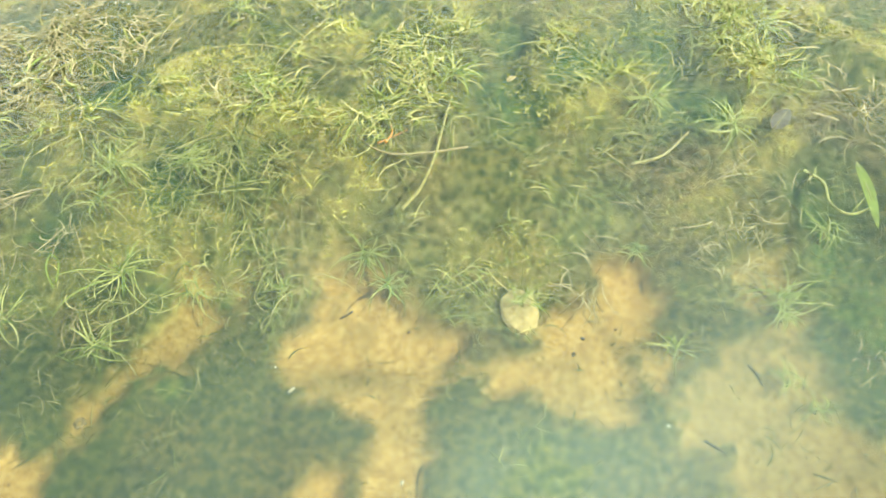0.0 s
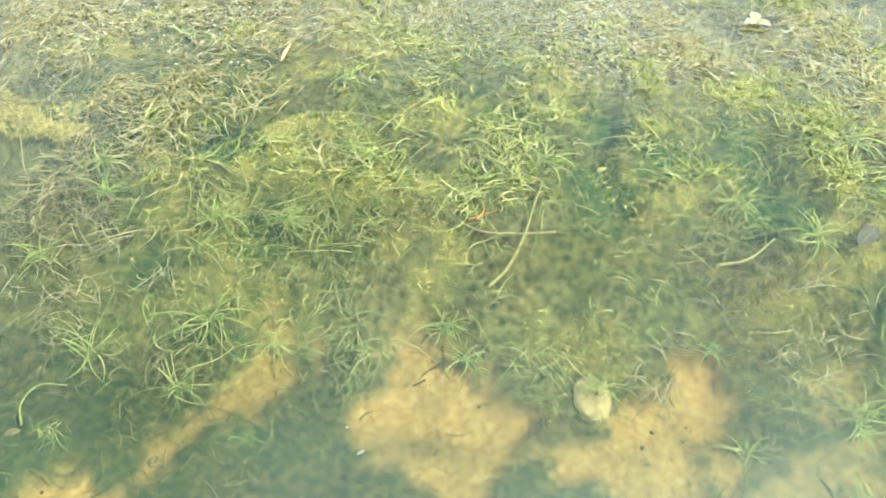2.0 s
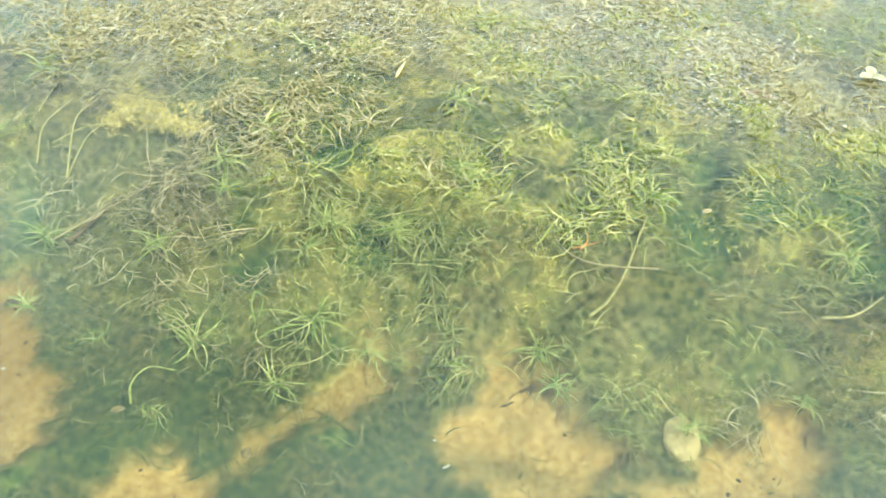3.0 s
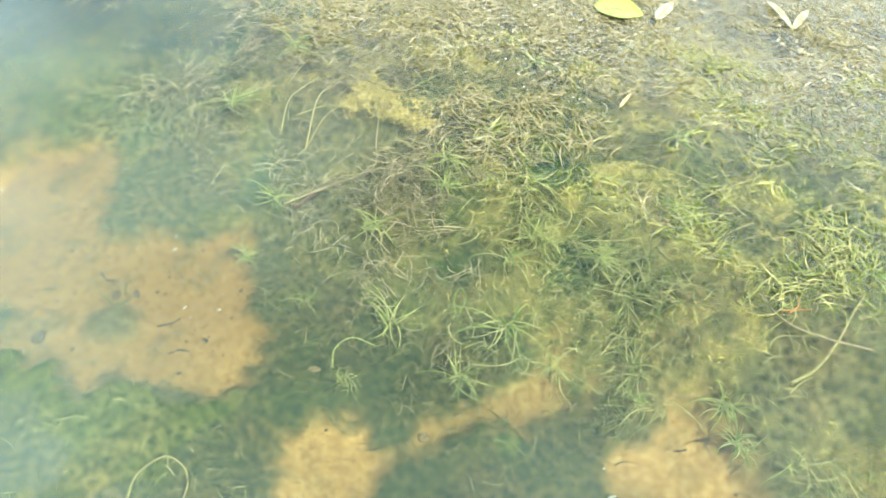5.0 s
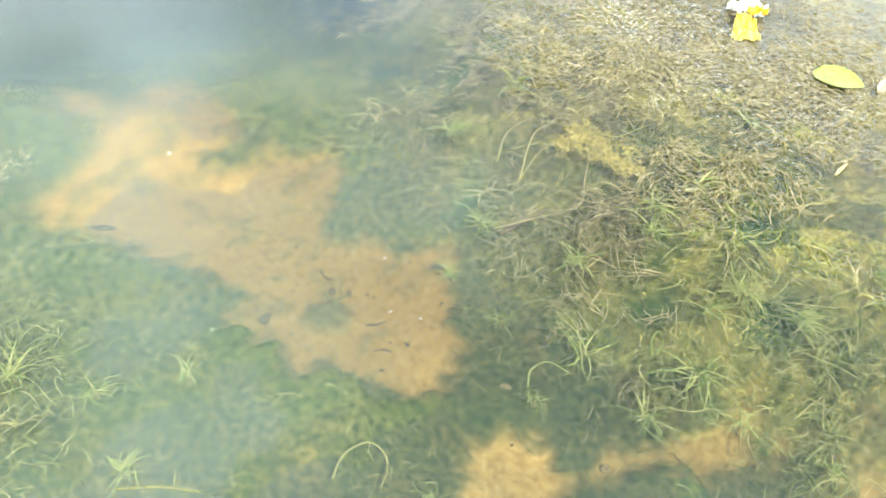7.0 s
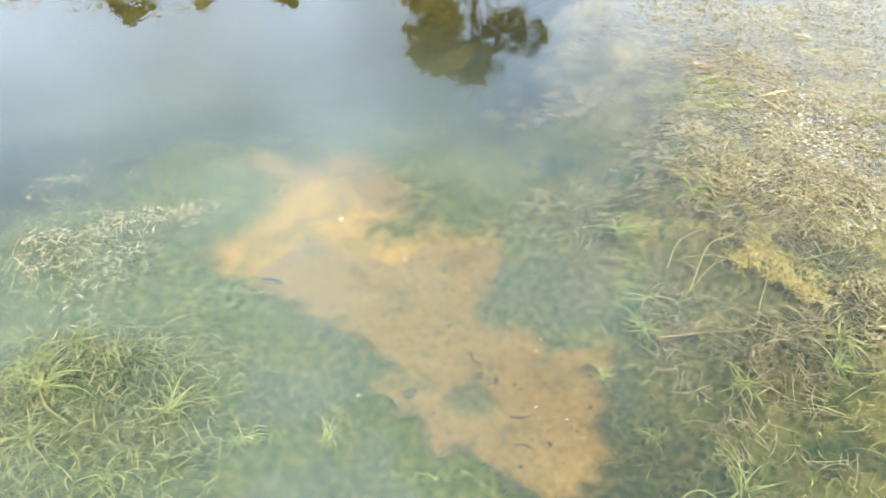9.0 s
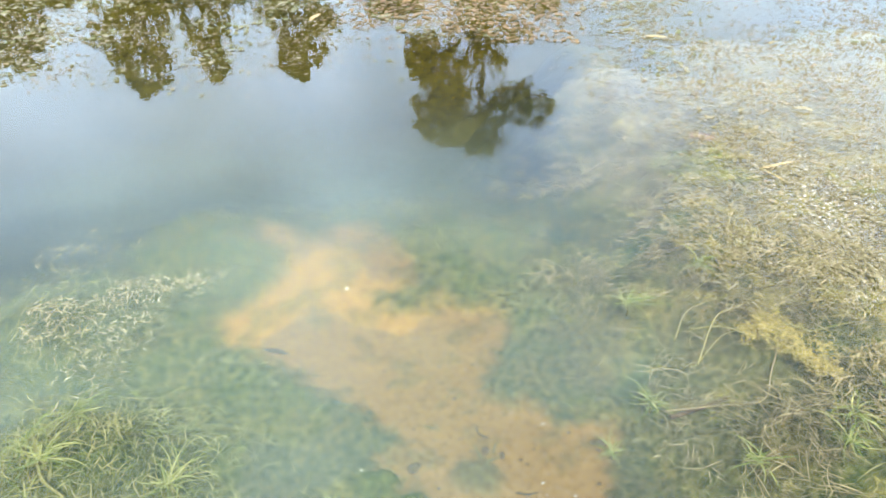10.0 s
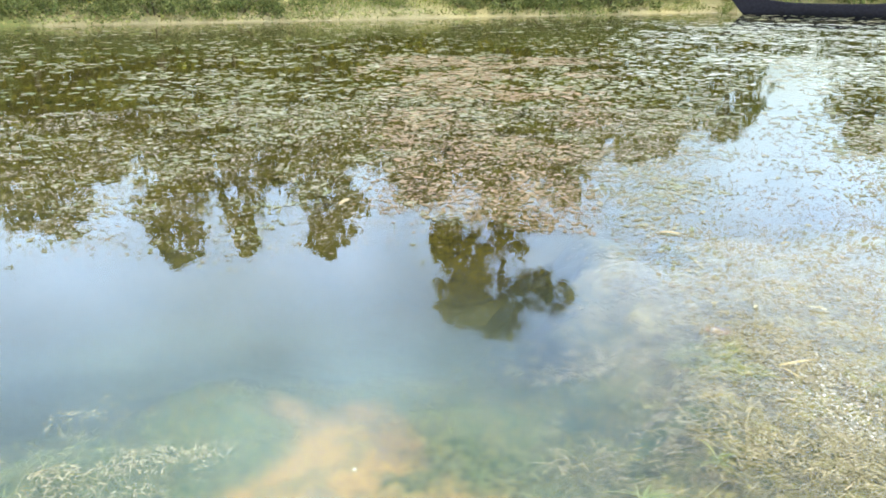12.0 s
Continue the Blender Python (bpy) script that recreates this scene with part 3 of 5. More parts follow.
TUFTS_LEFT = [(-2.02, 1.58, 0.15), (-1.67, 1.35, 0.13), (-1.64, 1.15, 0.09), (-1.25, 1.35, 0.12), (-1.07, 1.14, 0.13), (-1.08, 0.91, 0.06), (-1.15, 1.62, 0.10), (-1.10, 1.79, 0.12),
              (-1.36, 1.10, 0.06), (-1.94, 0.25, 0.08), (-1.79, -0.06, 0.09), (-2.05, 0.01, 0.07), (-2.60, -0.30, 0.13), (-2.40, -0.42, 0.14), (-0.58, 1.53, 0.10), (-0.45, 1.79, 0.09),
              (-2.23, -0.13, 0.14), (-2.29, -0.50, 0.14), (-2.52, -0.46, 0.12), (-2.10, -0.36, 0.12), (-1.94, 1.85, 0.11), (-2.55, -0.55, 0.13), (-1.11, 0.47, 0.06)]
for x, y, r in TUFTS + TUFTS_LEFT:
    z = min(z_at(x, y) + 0.025 + 0.03 * (bank_rise(np.array([x]), np.array([y]))[0] > 0.1), -0.025)
    tuft = thing("water_weed", "green submerged water weed with a rosette of narrow arching leaves", "water weed", "rosettes of water weed", (x, y, z))
    piece("stem", CORE, tuft)
    count = int(18 + 150 * r)
    side = rng.uniform(0, 360)
    for k in range(count):
        s = r / 0.105 * rng.uniform(0.40, 1.2)
        # part of the leaves swept to one side, the rest all round
        turn = side + rng.normal(0, 45) if k % 3 == 0 else 360 * k / count + rng.uniform(-40, 40)
        m = pose(rng.normal(0, 0.012), rng.normal(0, 0.012), 0.01, rng.uniform(-18, 18), rng.uniform(-25, 12), turn) @ Matrix.Diagonal((s, s * 0.4 + 0.5, s * 0.5, 1))
        piece("blade", BLADES[rng.integers(0, 6)], tuft, m)


def scatter(n, x0, x1, y0, y1, keep):
    x, y = rng.uniform(x0, x1, n), rng.uniform(y0, y1, n)
    ok = rng.uniform(0, 1, n) < keep(x, y)
    return x[ok], y[ok]


def stuff(name, label, category, base, length, width, lift, droop, curl, segs, mat, heading=None):
    if heading is None:
        heading = rng.uniform(0, 2 * math.pi, len(base))
    v, q = strips(base, heading, length, width, lift, droop, curl, segs, rng)
    v[:, 2] = np.minimum(v[:, 2], 0.006)
    return tagged(new(name, mesh_from(name, v, q, mat)), label, category, kind="stuff")


# long tangled strands on the weed bank
def on_bank(x, y):
    clump = smooth(0.36, 0.58, fbm(x * 4.3, y * 4.3, 3, 101))
    bare = 1 - smooth(0.6, 1.1, np.hypot((x - 0.27) / 0.42, (y - 1.48) / 0.2))
    gap = np.ones(x.shape)
    for px, py, r in PITS:
        gap = gap * (0.15 + 0.85 * smooth(r * 0.5, r * 1.1, np.hypot(x - px, y - py)))
    for mx, my, r in MOSS:
        gap = gap * (0.6 + 0.4 * smooth(r * 0.4, r * 0.9, np.hypot(x - mx, (y - my) * 1.5)))
    return gap * np.sqrt(bank_rise(x, y)) * (0.15 + 0.85 * clump) * (1 - sand_mask(x, y)) * (1 - 0.8 * bare)


def greener(x, y):
    return smooth(0.42, 0.58, fbm(x * 1.6, y * 1.6, 2, 105) + 0.12 * smooth(-1.1, -0.4, x) - 0.12 * smooth(2.1, 2.7, y) - 0.2 * smooth(-0.9, -1.5, x))


def flow(x, y):
    """The way the weed is combed, changing slowly from place to place."""
    return 11.0 * fbm(x * 0.8, y * 0.8, 2, 161) + 1.2


def sprays(x, y, least, most, spread, size):
    """Bunches of strands fanning out from shared roots: their bases and headings, and each strand's bunch."""
    n = rng.integers(least, most + 1, len(x))
    own = np.repeat(np.arange(len(x)), n)
    root = np.stack([x, y, ground_height(x, y) + rng.uniform(0.01, 0.06, len(x))], -1)
    head = flow(x, y) + rng.normal(0, 1.3, len(x))
    base = root[own] + rng.normal(0, 1, (len(own), 3)) * np.array([size, size, 0.006])
    return base, head[own] + rng.normal(0, spread, len(own)), own


for share, mat, label in ((greener, GREEN, "bright green water weed strands tangled just under the surface"),
                          (lambda x, y: 1 - greener(x, y), STRAND, "tangled olive and straw water weed strands under the surface")):
    # short broken pieces low down
    x, y = scatter(46000, -4.2, 1.9, 0.9, 4.2, lambda x, y: on_bank(x, y) * share(x, y) * (1 - 0.75 * smooth(2.3, 2.9, y + 0.3 * smooth(-1.0, -2.0, x))))
    base = np.stack([x, y, ground_height(x, y) + rng.uniform(0, 0.015, len(x))], -1)
    N = len(x)
    stuff("tangled_weed", label, "water weed", base, rng.uniform(0.02, 0.07, N), rng.uniform(0.0009, 0.0024, N),
          rng.uniform(0.0, 0.7, N), rng.uniform(0.2, 1.2, N), rng.normal(0, 0.9, N), 4, mat)
    # long strands in combed bunches
    x, y = scatter(9500, -3.6, 1.9, 1.0, 3.3, lambda x, y: on_bank(x, y) * share(x, y))
    base, head, own = sprays(x, y, 4, 12, 0.75, 0.022)
    N = len(own)
    grow = rng.uniform(0.6, 1.3, len(x))[own]
    stuff("long_weed", label, "water weed", base, rng.uniform(0.04, 0.125, N) * grow * (1 + 0.7 * (rng.uniform(0, 1, N) > 0.93)), rng.uniform(0.0016, 0.0042, N),
          rng.uniform(0.05, 0.6, N), rng.uniform(0.2, 1.1, N), rng.normal(0, 1.1, N), 6, mat, head)

# the finer, faded mat of broken weed farther out
MAT = varied("faded_weed", [(0.10, 0.09, 0.05), (0.36, 0.32, 0.19), (0.62, 0.55, 0.37), (0.31, 0.32, 0.15), (0.46, 0.36, 0.22), (0.70, 0.66, 0.48)], 0.7, "island", 60, 0.2)
x, y = scatter(150000, -4.4, 1.9, 1.7, 4.6, lambda x, y: bank_rise(x, y) * smooth(2.0, 2.7, y + 0.3 * smooth(-1.0, -2.0, x) + 0.5 * smooth(-2.0, -2.8, x)) * (0.25 + 0.75 * smooth(0.38, 0.58, fbm(x * 2.6, y * 2.6, 4, 107))) * (ground_height(x, y) > -0.3))
base = np.stack([x, y, ground_height(x, y) + rng.uniform(0, 0.05, len(x))], -1)
N = len(x)
stuff("faded_weed_mat", "faded straw-coloured mat of broken water weed near the surface", "water weed", base, rng.uniform(0.012, 0.085, N), rng.uniform(0.001, 0.0032, N),
      rng.uniform(0.0, 0.6, N), rng.uniform(0.1, 1.0, N), rng.normal(0, 0.6, N), 2, MAT, flow(x, y) + rng.normal(0, 0.9, N))

# short algae fuzz over all that is not bare sand
x, y = scatter(115000, -4.0, 1.8, -0.7, 3.0, lambda x, y: (1 - sand_mask(x, y)) * (0.35 + 0.65 * smooth(0.35, 0.6, fbm(x * 8, y * 8, 3, 111))) * (1 - 0.6 * smooth(-1.35, -1.7, x) * smooth(0.75, 0.4, y)))
base = np.stack([x, y, ground_height(x, y) - 0.002], -1)
N = len(x)
stuff("algae_fuzz", "short brownish green algae filaments carpeting the pond bed", "algae", base, rng.uniform(0.012, 0.04, N), rng.uniform(0.0012, 0.003, N),
      rng.uniform(0.1, 1.2, N), rng.uniform(0.2, 1.5, N), rng.normal(0, 1.3, N), 2, FUZZ)

# low weed on the deeper bed
LOW = varied("low_weed", [(0.05, 0.08, 0.025), (0.13, 0.17, 0.06), (0.24, 0.26, 0.11), (0.38, 0.37, 0.19)], 0.8, "island", 80, 0.1)
x, y = scatter(26000, -4.0, 1.6, -0.7, 1.7, lambda x, y: (1 - sand_mask(x, y)) * smooth(0.4, 0.6, fbm(x * 7, y * 7, 3, 115)))
base = np.stack([x, y, ground_height(x, y)], -1)
N = len(x)
stuff("low_weed", "low dull green weed growing over the pond bed", "water weed", base, rng.uniform(0.02, 0.085, N), rng.uniform(0.0015, 0.004, N),
      rng.uniform(0.1, 1.1, N), rng.uniform(0.2, 1.4, N), rng.normal(0, 0.9, N), 4, LOW)

# weed clumps of the left mounds
x, y = scatter(15000, -3.9, -1.7, -0.8, 0.3, lambda x, y: smooth(0.6, 0.2, np.hypot(x + 2.4, y + 0.38)) + 0.2 * smooth(0.5, 0.1, np.hypot(x + 3.45, y + 0.3)))
base = np.stack([x, y, ground_height(x, y)], -1)
N = len(x)
stuff("tangled_weed", "bright green water weed mound with curling leaves", "water weed", base, rng.uniform(0.04, 0.11, N), rng.uniform(0.002, 0.0045, N),
      rng.uniform(0.1, 1.0, N), rng.uniform(0.4, 1.6, N), rng.normal(0, 0.9, N), 6, GREEN)

# fluffy yellow-green moss on the cushions
def on_moss(x, y):
    k = np.zeros(x.shape)
    for mx, my, r in MOSS:
        k = np.maximum(k, 1 - smooth(r * 0.35, r * 0.95, np.hypot(x - mx, (y - my) * 1.5) + 0.30 * (fbm(x * 13, y * 13, 3, 15) - 0.5)))
    return np.maximum(k, 0.8 * smooth(0.53, 0.64, fbm(x * 6, y * 6, 4, 17)) * bank_rise(x, y))


FLUFF = varied("moss_fluff", [(0.10, 0.13, 0.025), (0.28, 0.30, 0.07), (0.48, 0.46, 0.12), (0.62, 0.56, 0.20), (0.24, 0.29, 0.06)], 0.8, "island", 80, 0.1)
x, y = scatter(210000, -2.6, 1.7, 1.0, 2.7, on_moss)
base = np.stack([x, y, ground_height(x, y) - 0.002], -1)
N = len(x)
stuff("moss_fluff", "fluffy yellow-green algae cushions on the weed bank", "algae", base, rng.uniform(0.008, 0.034, N), rng.uniform(0.0014, 0.0045, N),
      rng.uniform(0.2, 1.3, N), rng.uniform(0.2, 1.6, N), rng.normal(0, 1.5, N), 3, FLUFF)


# one bright yellow raft of algae, trailing off in lumps
RAFT_EDGE = [(-1.62, 1.72), (-1.66, 1.80), (-1.62, 1.89), (-1.55, 1.90), (-1.49, 1.84), (-1.39, 1.83), (-1.29, 1.80), (-1.29, 1.74), (-1.40, 1.72), (-1.51, 1.68)]
x, y = scatter(60000, -1.85, -1.15, 1.62, 2.1, lambda x, y: smooth(0.04, -0.05, outline_gap(x + 0.16 * (fbm(x * 12, y * 12, 3, 171) - 0.5), y + 0.16 * (fbm(x * 12, y * 12, 3, 172) - 0.5), RAFT_EDGE)) * (0.12 + 0.75 * smooth(0.38, 0.56, fbm(x * 24, y * 24, 3, 174))))
base = np.stack([x, y, np.maximum(ground_height(x, y), -0.055 + 0.035 * fbm(x * 20, y * 20, 2, 173))], -1)
N = len(x)
RAFT = varied("algae_raft", [(0.30, 0.26, 0.08), (0.50, 0.42, 0.16), (0.60, 0.50, 0.21), (0.36, 0.34, 0.11)], 0.85, "island", 80, 0.1)
stuff("algae_raft", "bright yellow fluffy algae raft trailing off in lumps", "algae", base, rng.uniform(0.006, 0.024, N), rng.uniform(0.0014, 0.0045, N),
      rng.uniform(0.0, 1.2, N), rng.uniform(0.2, 1.6, N), rng.normal(0, 1.5, N), 3, RAFT)

# brown and straw algae crumbs lying over the slope of the bank
CRUMB = varied("algae_crumb", [(0.05, 0.055, 0.02), (0.18, 0.16, 0.06), (0.36, 0.28, 0.12), (0.52, 0.44, 0.24), (0.20, 0.21, 0.08)], 0.85, "island", 90, 0.1)
x, y = scatter(190000, -2.2, 1.6, 1.05, 2.3, lambda x, y: (1 - sand_mask(x, y)) * (0.15 + 0.85 * smooth(0.45, 0.6, fbm(x * 5, y * 5, 4, 119))) * (0.4 + 0.6 * smooth(1.0, 0.5, np.hypot((x - 0.25) / 0.8, (y - 1.5) / 0.3))))
base = np.stack([x, y, ground_height(x, y) + rng.uniform(0.004, 0.028, len(x))], -1)
N = len(x)
stuff("algae_crumbs", "brown and straw algae crumbs lying over the weed bank", "algae", base, rng.uniform(0.003, 0.014, N), rng.uniform(0.0015, 0.005, N),
      rng.uniform(-0.2, 0.8, N), rng.uniform(0.0, 0.8, N), rng.normal(0, 1.5, N), 1, CRUMB)

# pale grey-green algae puffs left of the sand
x, y = scatter(17000, -4.4, -2.7, -0.7, 1.0, lambda x, y: smooth(0.44, 0.62, fbm(x * 4, y * 4, 4, 123)) * smooth(0.9, 0.3, np.hypot((x + 3.4) / 0.9, (y + 0.05) / 0.8)) * (1 - sand_mask(x, y)))
base = np.stack([x, y, np.minimum(ground_height(x, y) + 0.10 * smooth(0.45, 0.65, fbm(x * 4, y * 4, 4, 123)), -0.02) + rng.uniform(-0.02, 0.01, len(x))], -1)
N = len(x)
stuff("algae_puffs", "pale grey-green algae puffs standing in cloudy water", "algae", base, rng.uniform(0.012, 0.05, N), rng.uniform(0.0015, 0.005, N),
      rng.uniform(-0.3, 1.0, N), rng.uniform(0.1, 1.4, N), rng.normal(0, 1.4, N), 3, MAT)

# ---- stems and twigs ----
TWIG = varied("twig", [(0.299, 0.247, 0.130), (0.377, 0.325, 0.195)], 0.7, "object", 120)
RUST = varied("rusty_root", [(0.50, 0.22, 0.06), (0.60, 0.30, 0.10)], 0.6, "object", 120)
PALE = varied("pale_leaf", [(0.34, 0.31, 0.19), (0.40, 0.37, 0.25)], 0.5, "object", 40, 0.4, 0.2)
LEAFY = varied("floating_leaf", [(0.29, 0.36, 0.06), (0.35, 0.41, 0.09)], 0.4, "object", 30, 0.5, 0.15)
STRAW = varied("straw", [(0.42, 0.33, 0.17), (0.50, 0.41, 0.24)], 0.6, "object", 80)
STONE = varied("stone", [(0.38, 0.31, 0.15), (0.43, 0.35, 0.18)], 0.8, "object", 50, 0.2)
DARK = varied("dark_stone", [(0.05, 0.04, 0.03), (0.16, 0.11, 0.06), (0.10, 0.08, 0.05)], 0.8, "object", 90, 0.2)
WHITE = varied("white_shell", [(0.70, 0.66, 0.52), (0.85, 0.82, 0.72)], 0.5, "object", 60, 0.4)
PINK = varied("pink_scrap", [(0.38, 0.22, 0.20), (0.42, 0.26, 0.24)], 0.5, "object", 25)
YELLOW = varied("yellow_film", [(0.68, 0.52, 0.08), (0.72, 0.56, 0.10)], 0.35, "object", 25, 0.5)
SHROUD = varied("rotten_leaf", [(0.09, 0.09, 0.07), (0.12, 0.115, 0.09)], 0.8, "object", 120)
FILM = varied("white_film", [(0.82, 0.82, 0.78), (0.9, 0.9, 0.88)], 0.35, "object", 25, 0.5)


def smooth_line(points, n):
    """A finer, rounded run of points through the given ones (Catmull-Rom)."""
    p = [Vector(q) for q in points]
    p = [p[0] * 2 - p[1]] + p + [p[-1] * 2 - p[-2]]
    out = []
    for i in range(1, len(p) - 2):
        for k in range(n):
            t = k / n
            a, b, c, d = p[i - 1], p[i], p[i + 1], p[i + 2]
            out.append(0.5 * ((2 * b) + (c - a) * t + (2 * a - 5 * b + 4 * c - d) * t * t + (3 * b - a - 3 * c + d) * t ** 3))
    return out + [p[-2]]


def stalk(name, label, category, points, r0, r1, mat, sprout=0):
    pts = smooth_line(points, 6)
    o = pts[0]
    radii = [r0 + (r1 - r0) * i / (len(pts) - 1) for i in range(len(pts))]
    ob = thing(name, label, category, at=o)
    piece("stem", tube([q - o for q in pts], radii, mat, "stem", 6), ob)
    for k in range(sprout):
        q = pts[(k * 5 + 3) % len(pts)] - o
        s = rng.uniform(0.35, 0.7)
        piece("blade", BLADES[rng.integers(0, 6)], ob, Matrix.Translation(q) @ pose(0, 0, 0, 0, -20, rng.uniform(0, 360)) @ Matrix.Diagonal((s, s, s, 1)))
    return ob


def at_z(points, z):
    return [(x, y, max(z, z_at(x, y) + 0.012) + 0.004 * math.sin(7 * i)) for i, (x, y) in enumerate(points)]


stalk("weed_stalk", "long straw-coloured weed stalk rising to a leafy tip", "water weed", at_z([(-0.002, 1.354), (0.041, 1.424), (0.072, 1.531), (0.09, 1.644), (0.109, 1.754)], -0.035), 0.0045, 0.003, STEM, 3)
stalk("twig", "thin bent straw-coloured twig lying on the weed bank", "twig", at_z([(-0.178, 1.691), (-0.128, 1.586), (-0.063, 1.537), (0.027, 1.534), (0.158, 1.564)], -0.03), 0.002, 0.0032, TWIG, 2)
stalk("root", "small branching rusty orange root scrap", "root", at_z([(-0.081, 1.567), (-0.052, 1.582), (-0.005, 1.614)], -0.025), 0.003, 0.0015, RUST)
stalk("root", "small branching rusty orange root scrap", "root", at_z([(-0.06, 1.565), (-0.045, 1.60), (-0.05, 1.63)], -0.022), 0.0025, 0.0015, RUST)
stalk("weed_stalk", "long pale curved weed stalk lying in green weed", "water weed", at_z([(-1.049, 1.667), (-1.082, 1.792), (-1.094, 1.964)], -0.025), 0.005, 0.0035, STEM, 2)
stalk("weed_stalk", "straw-coloured weed stalk with narrow leaves", "water weed", at_z([(0.584, 1.525), (0.669, 1.557), (0.747, 1.641)], -0.04), 0.004, 0.003, STEM, 3)
stalk("weed_stalk", "pale green curling weed stalk with small leaves", "water weed", at_z([(1.03, 1.528), (1.069, 1.482), (1.068, 1.417), (1.108, 1.382), (1.178, 1.411)], -0.05), 0.004, 0.003, BLADE, 5)
stalk("twig", "bent pale twig with a forked tip among dark weed", "twig", at_z([(-1.547, 1.264), (-1.468, 1.412), (-1.392, 1.538), (-1.439, 1.634), (-1.491, 1.734)], -0.13), 0.0032, 0.0022, TWIG)
stalk("weed_stalk", "pale weed stalk looped over the pond bed", "water weed", at_z([(-1.331, 0.314), (-1.363, 0.386), (-1.34, 0.461), (-1.278, 0.467), (-1.236, 0.435), (-1.215, 0.389)], -0.28), 0.0035, 0.0025, STEM, 3)
stalk("weed_stalk", "straw-coloured weed stalk with a leafy tip", "water weed", at_z([(-1.053, 1.671), (-1.087, 1.828), (-1.077, 2.057)], -0.03), 0.0045, 0.003, STEM, 4)
stalk("weed_leaf", "pale green weed leaf bent into a loop", "water weed", at_z([(-0.856, 1.15), (-0.891, 1.201), (-0.894, 1.244), (-0.865, 1.222), (-0.854, 1.165)], -0.12), 0.0032, 0.0024, BLADE)
stalk("weed_leaf", "pale green curled weed leaf", "water weed", at_z([(-1.09, 0.875), (-1.119, 0.928), (-1.099, 0.984), (-1.03, 0.995)], -0.2), 0.0034, 0.002, BLADE)
stalk("weed_stalk", "green weed stalk in a bright weed mound", "water weed", at_z([(-2.529, -0.424), (-2.348, -0.435), (-2.235, -0.397)], -0.06), 0.006, 0.004, STEM, 5)
stalk("weed_stalk", "thin pale weed stalk lying near the surface", "water weed", at_z([(-1.619, -0.118), (-1.54, -0.04), (-1.455, 0.019)], -0.09), 0.004, 0.003, STEM, 2)
for points, z in (([(-1.72, 1.56), (-1.66, 1.66), (-1.56, 1.70)], -0.05), ([(-0.25, 1.88), (-0.45, 1.95), (-0.6, 1.93)], -0.03)):
    stalk("weed_stalk", "long straw-coloured weed stalk lying across the weed bank", "water weed", at_z(points, z), 0.003, 0.0018, STEM, 4)


for points, z, r in (([(-1.708, 1.468), (-1.791, 1.627), (-1.781, 1.775)], -0.05, 0.0026), ([(-1.577, 1.429), (-1.703, 1.672), (-1.694, 1.776), (-1.704, 1.894)], -0.04, 0.003),
                     ([(-1.831, 1.664), (-1.858, 1.813), (-1.844, 1.932), (-1.831, 2.022)], -0.03, 0.003), ([(-1.585, 1.438), (-1.629, 1.605), (-1.618, 1.687)], -0.05, 0.0026),
                     ([(-1.536, 1.82), (-1.458, 1.854), (-1.428, 1.936), (-1.392, 2.033)], -0.025, 0.003)):
    stalk("weed_stalk", "pale arching weed stalk combed over the bank", "water weed", at_z(points, z), r, r * 0.6, STEM, 3)
stalk("driftwood", "dark sunken stick lying under a pale twig", "driftwood", at_z([(-1.561, 1.316), (-1.53, 1.428), (-1.491, 1.503)], -0.2), 0.009, 0.006, DARK)
stalk("twig", "pale side shoot of a forked twig", "twig", at_z([(-1.409, 1.538), (-1.375, 1.515), (-1.341, 1.502)], -0.12), 0.003, 0.002, TWIG)



# ---- stones, shells and litter on the bed ----
def lump_mesh(name, sx, sy, sz, rough, seed, mat, sub=3):
    bm = bmesh.new()
    bmesh.ops.create_icosphere(bm, subdivisions=sub, radius=1.0)
    for v in bm.verts:
        k = 1 + rough * (noise.noise(v.co * 1.7 + Vector((seed, 0, 0))) + 0.4 * noise.noise(v.co * 5 + Vector((0, seed, 0))))
        v.co = Vector((v.co.x * sx * k, v.co.y * sy * k, v.co.z * sz * k))
    for f in bm.faces:
        f.smooth = True
    me = bpy.data.meshes.new(name)
    bm.to_mesh(me)
    bm.free()
    me.materials.append(mat)
    return me


stone = tagged(new("stone", lump_mesh("stone", 0.052, 0.062, 0.022, 0.10, 3, STONE, 4)), "pale smooth rounded stone half hidden under weed", "stone")
stone.matrix_world = pose(0.305, 1.215, z_at(0.305, 1.215) + 0.012, 20, 0, 25)
stone = tagged(new("stone", lump_mesh("stone", 0.028, 0.014, 0.008, 0.2, 5, DARK)), "small dark oval stone on bare sand", "stone")
stone.matrix_world = pose(-1.719, 1.165, z_at(-1.719, 1.165) + 0.004, 0, 0, 50)
log = tagged(new("driftwood", lump_mesh("driftwood", 0.055, 0.011, 0.009, 0.3, 8, DARK)), "short dark waterlogged stick on bare sand", "driftwood")
log.matrix_world = pose(-2.785, 0.43, z_at(-2.785, 0.43) + 0.006, 0, 0, 42)
for x, y, s in ((-1.99, 0.58, 0.026), (-1.91, 0.82, 0.018), (-1.87, 0.86, 0.016)):
    ob = tagged(new("stone", lump_mesh("stone", s, s * 0.7, s * 0.4, 0.35, x * 9, DARK)), "dark clod of rotting leaves on bare sand", "debris")
    ob.matrix_world = pose(x, y, z_at(x, y) + s * 0.15, 0, 0, x * 400)
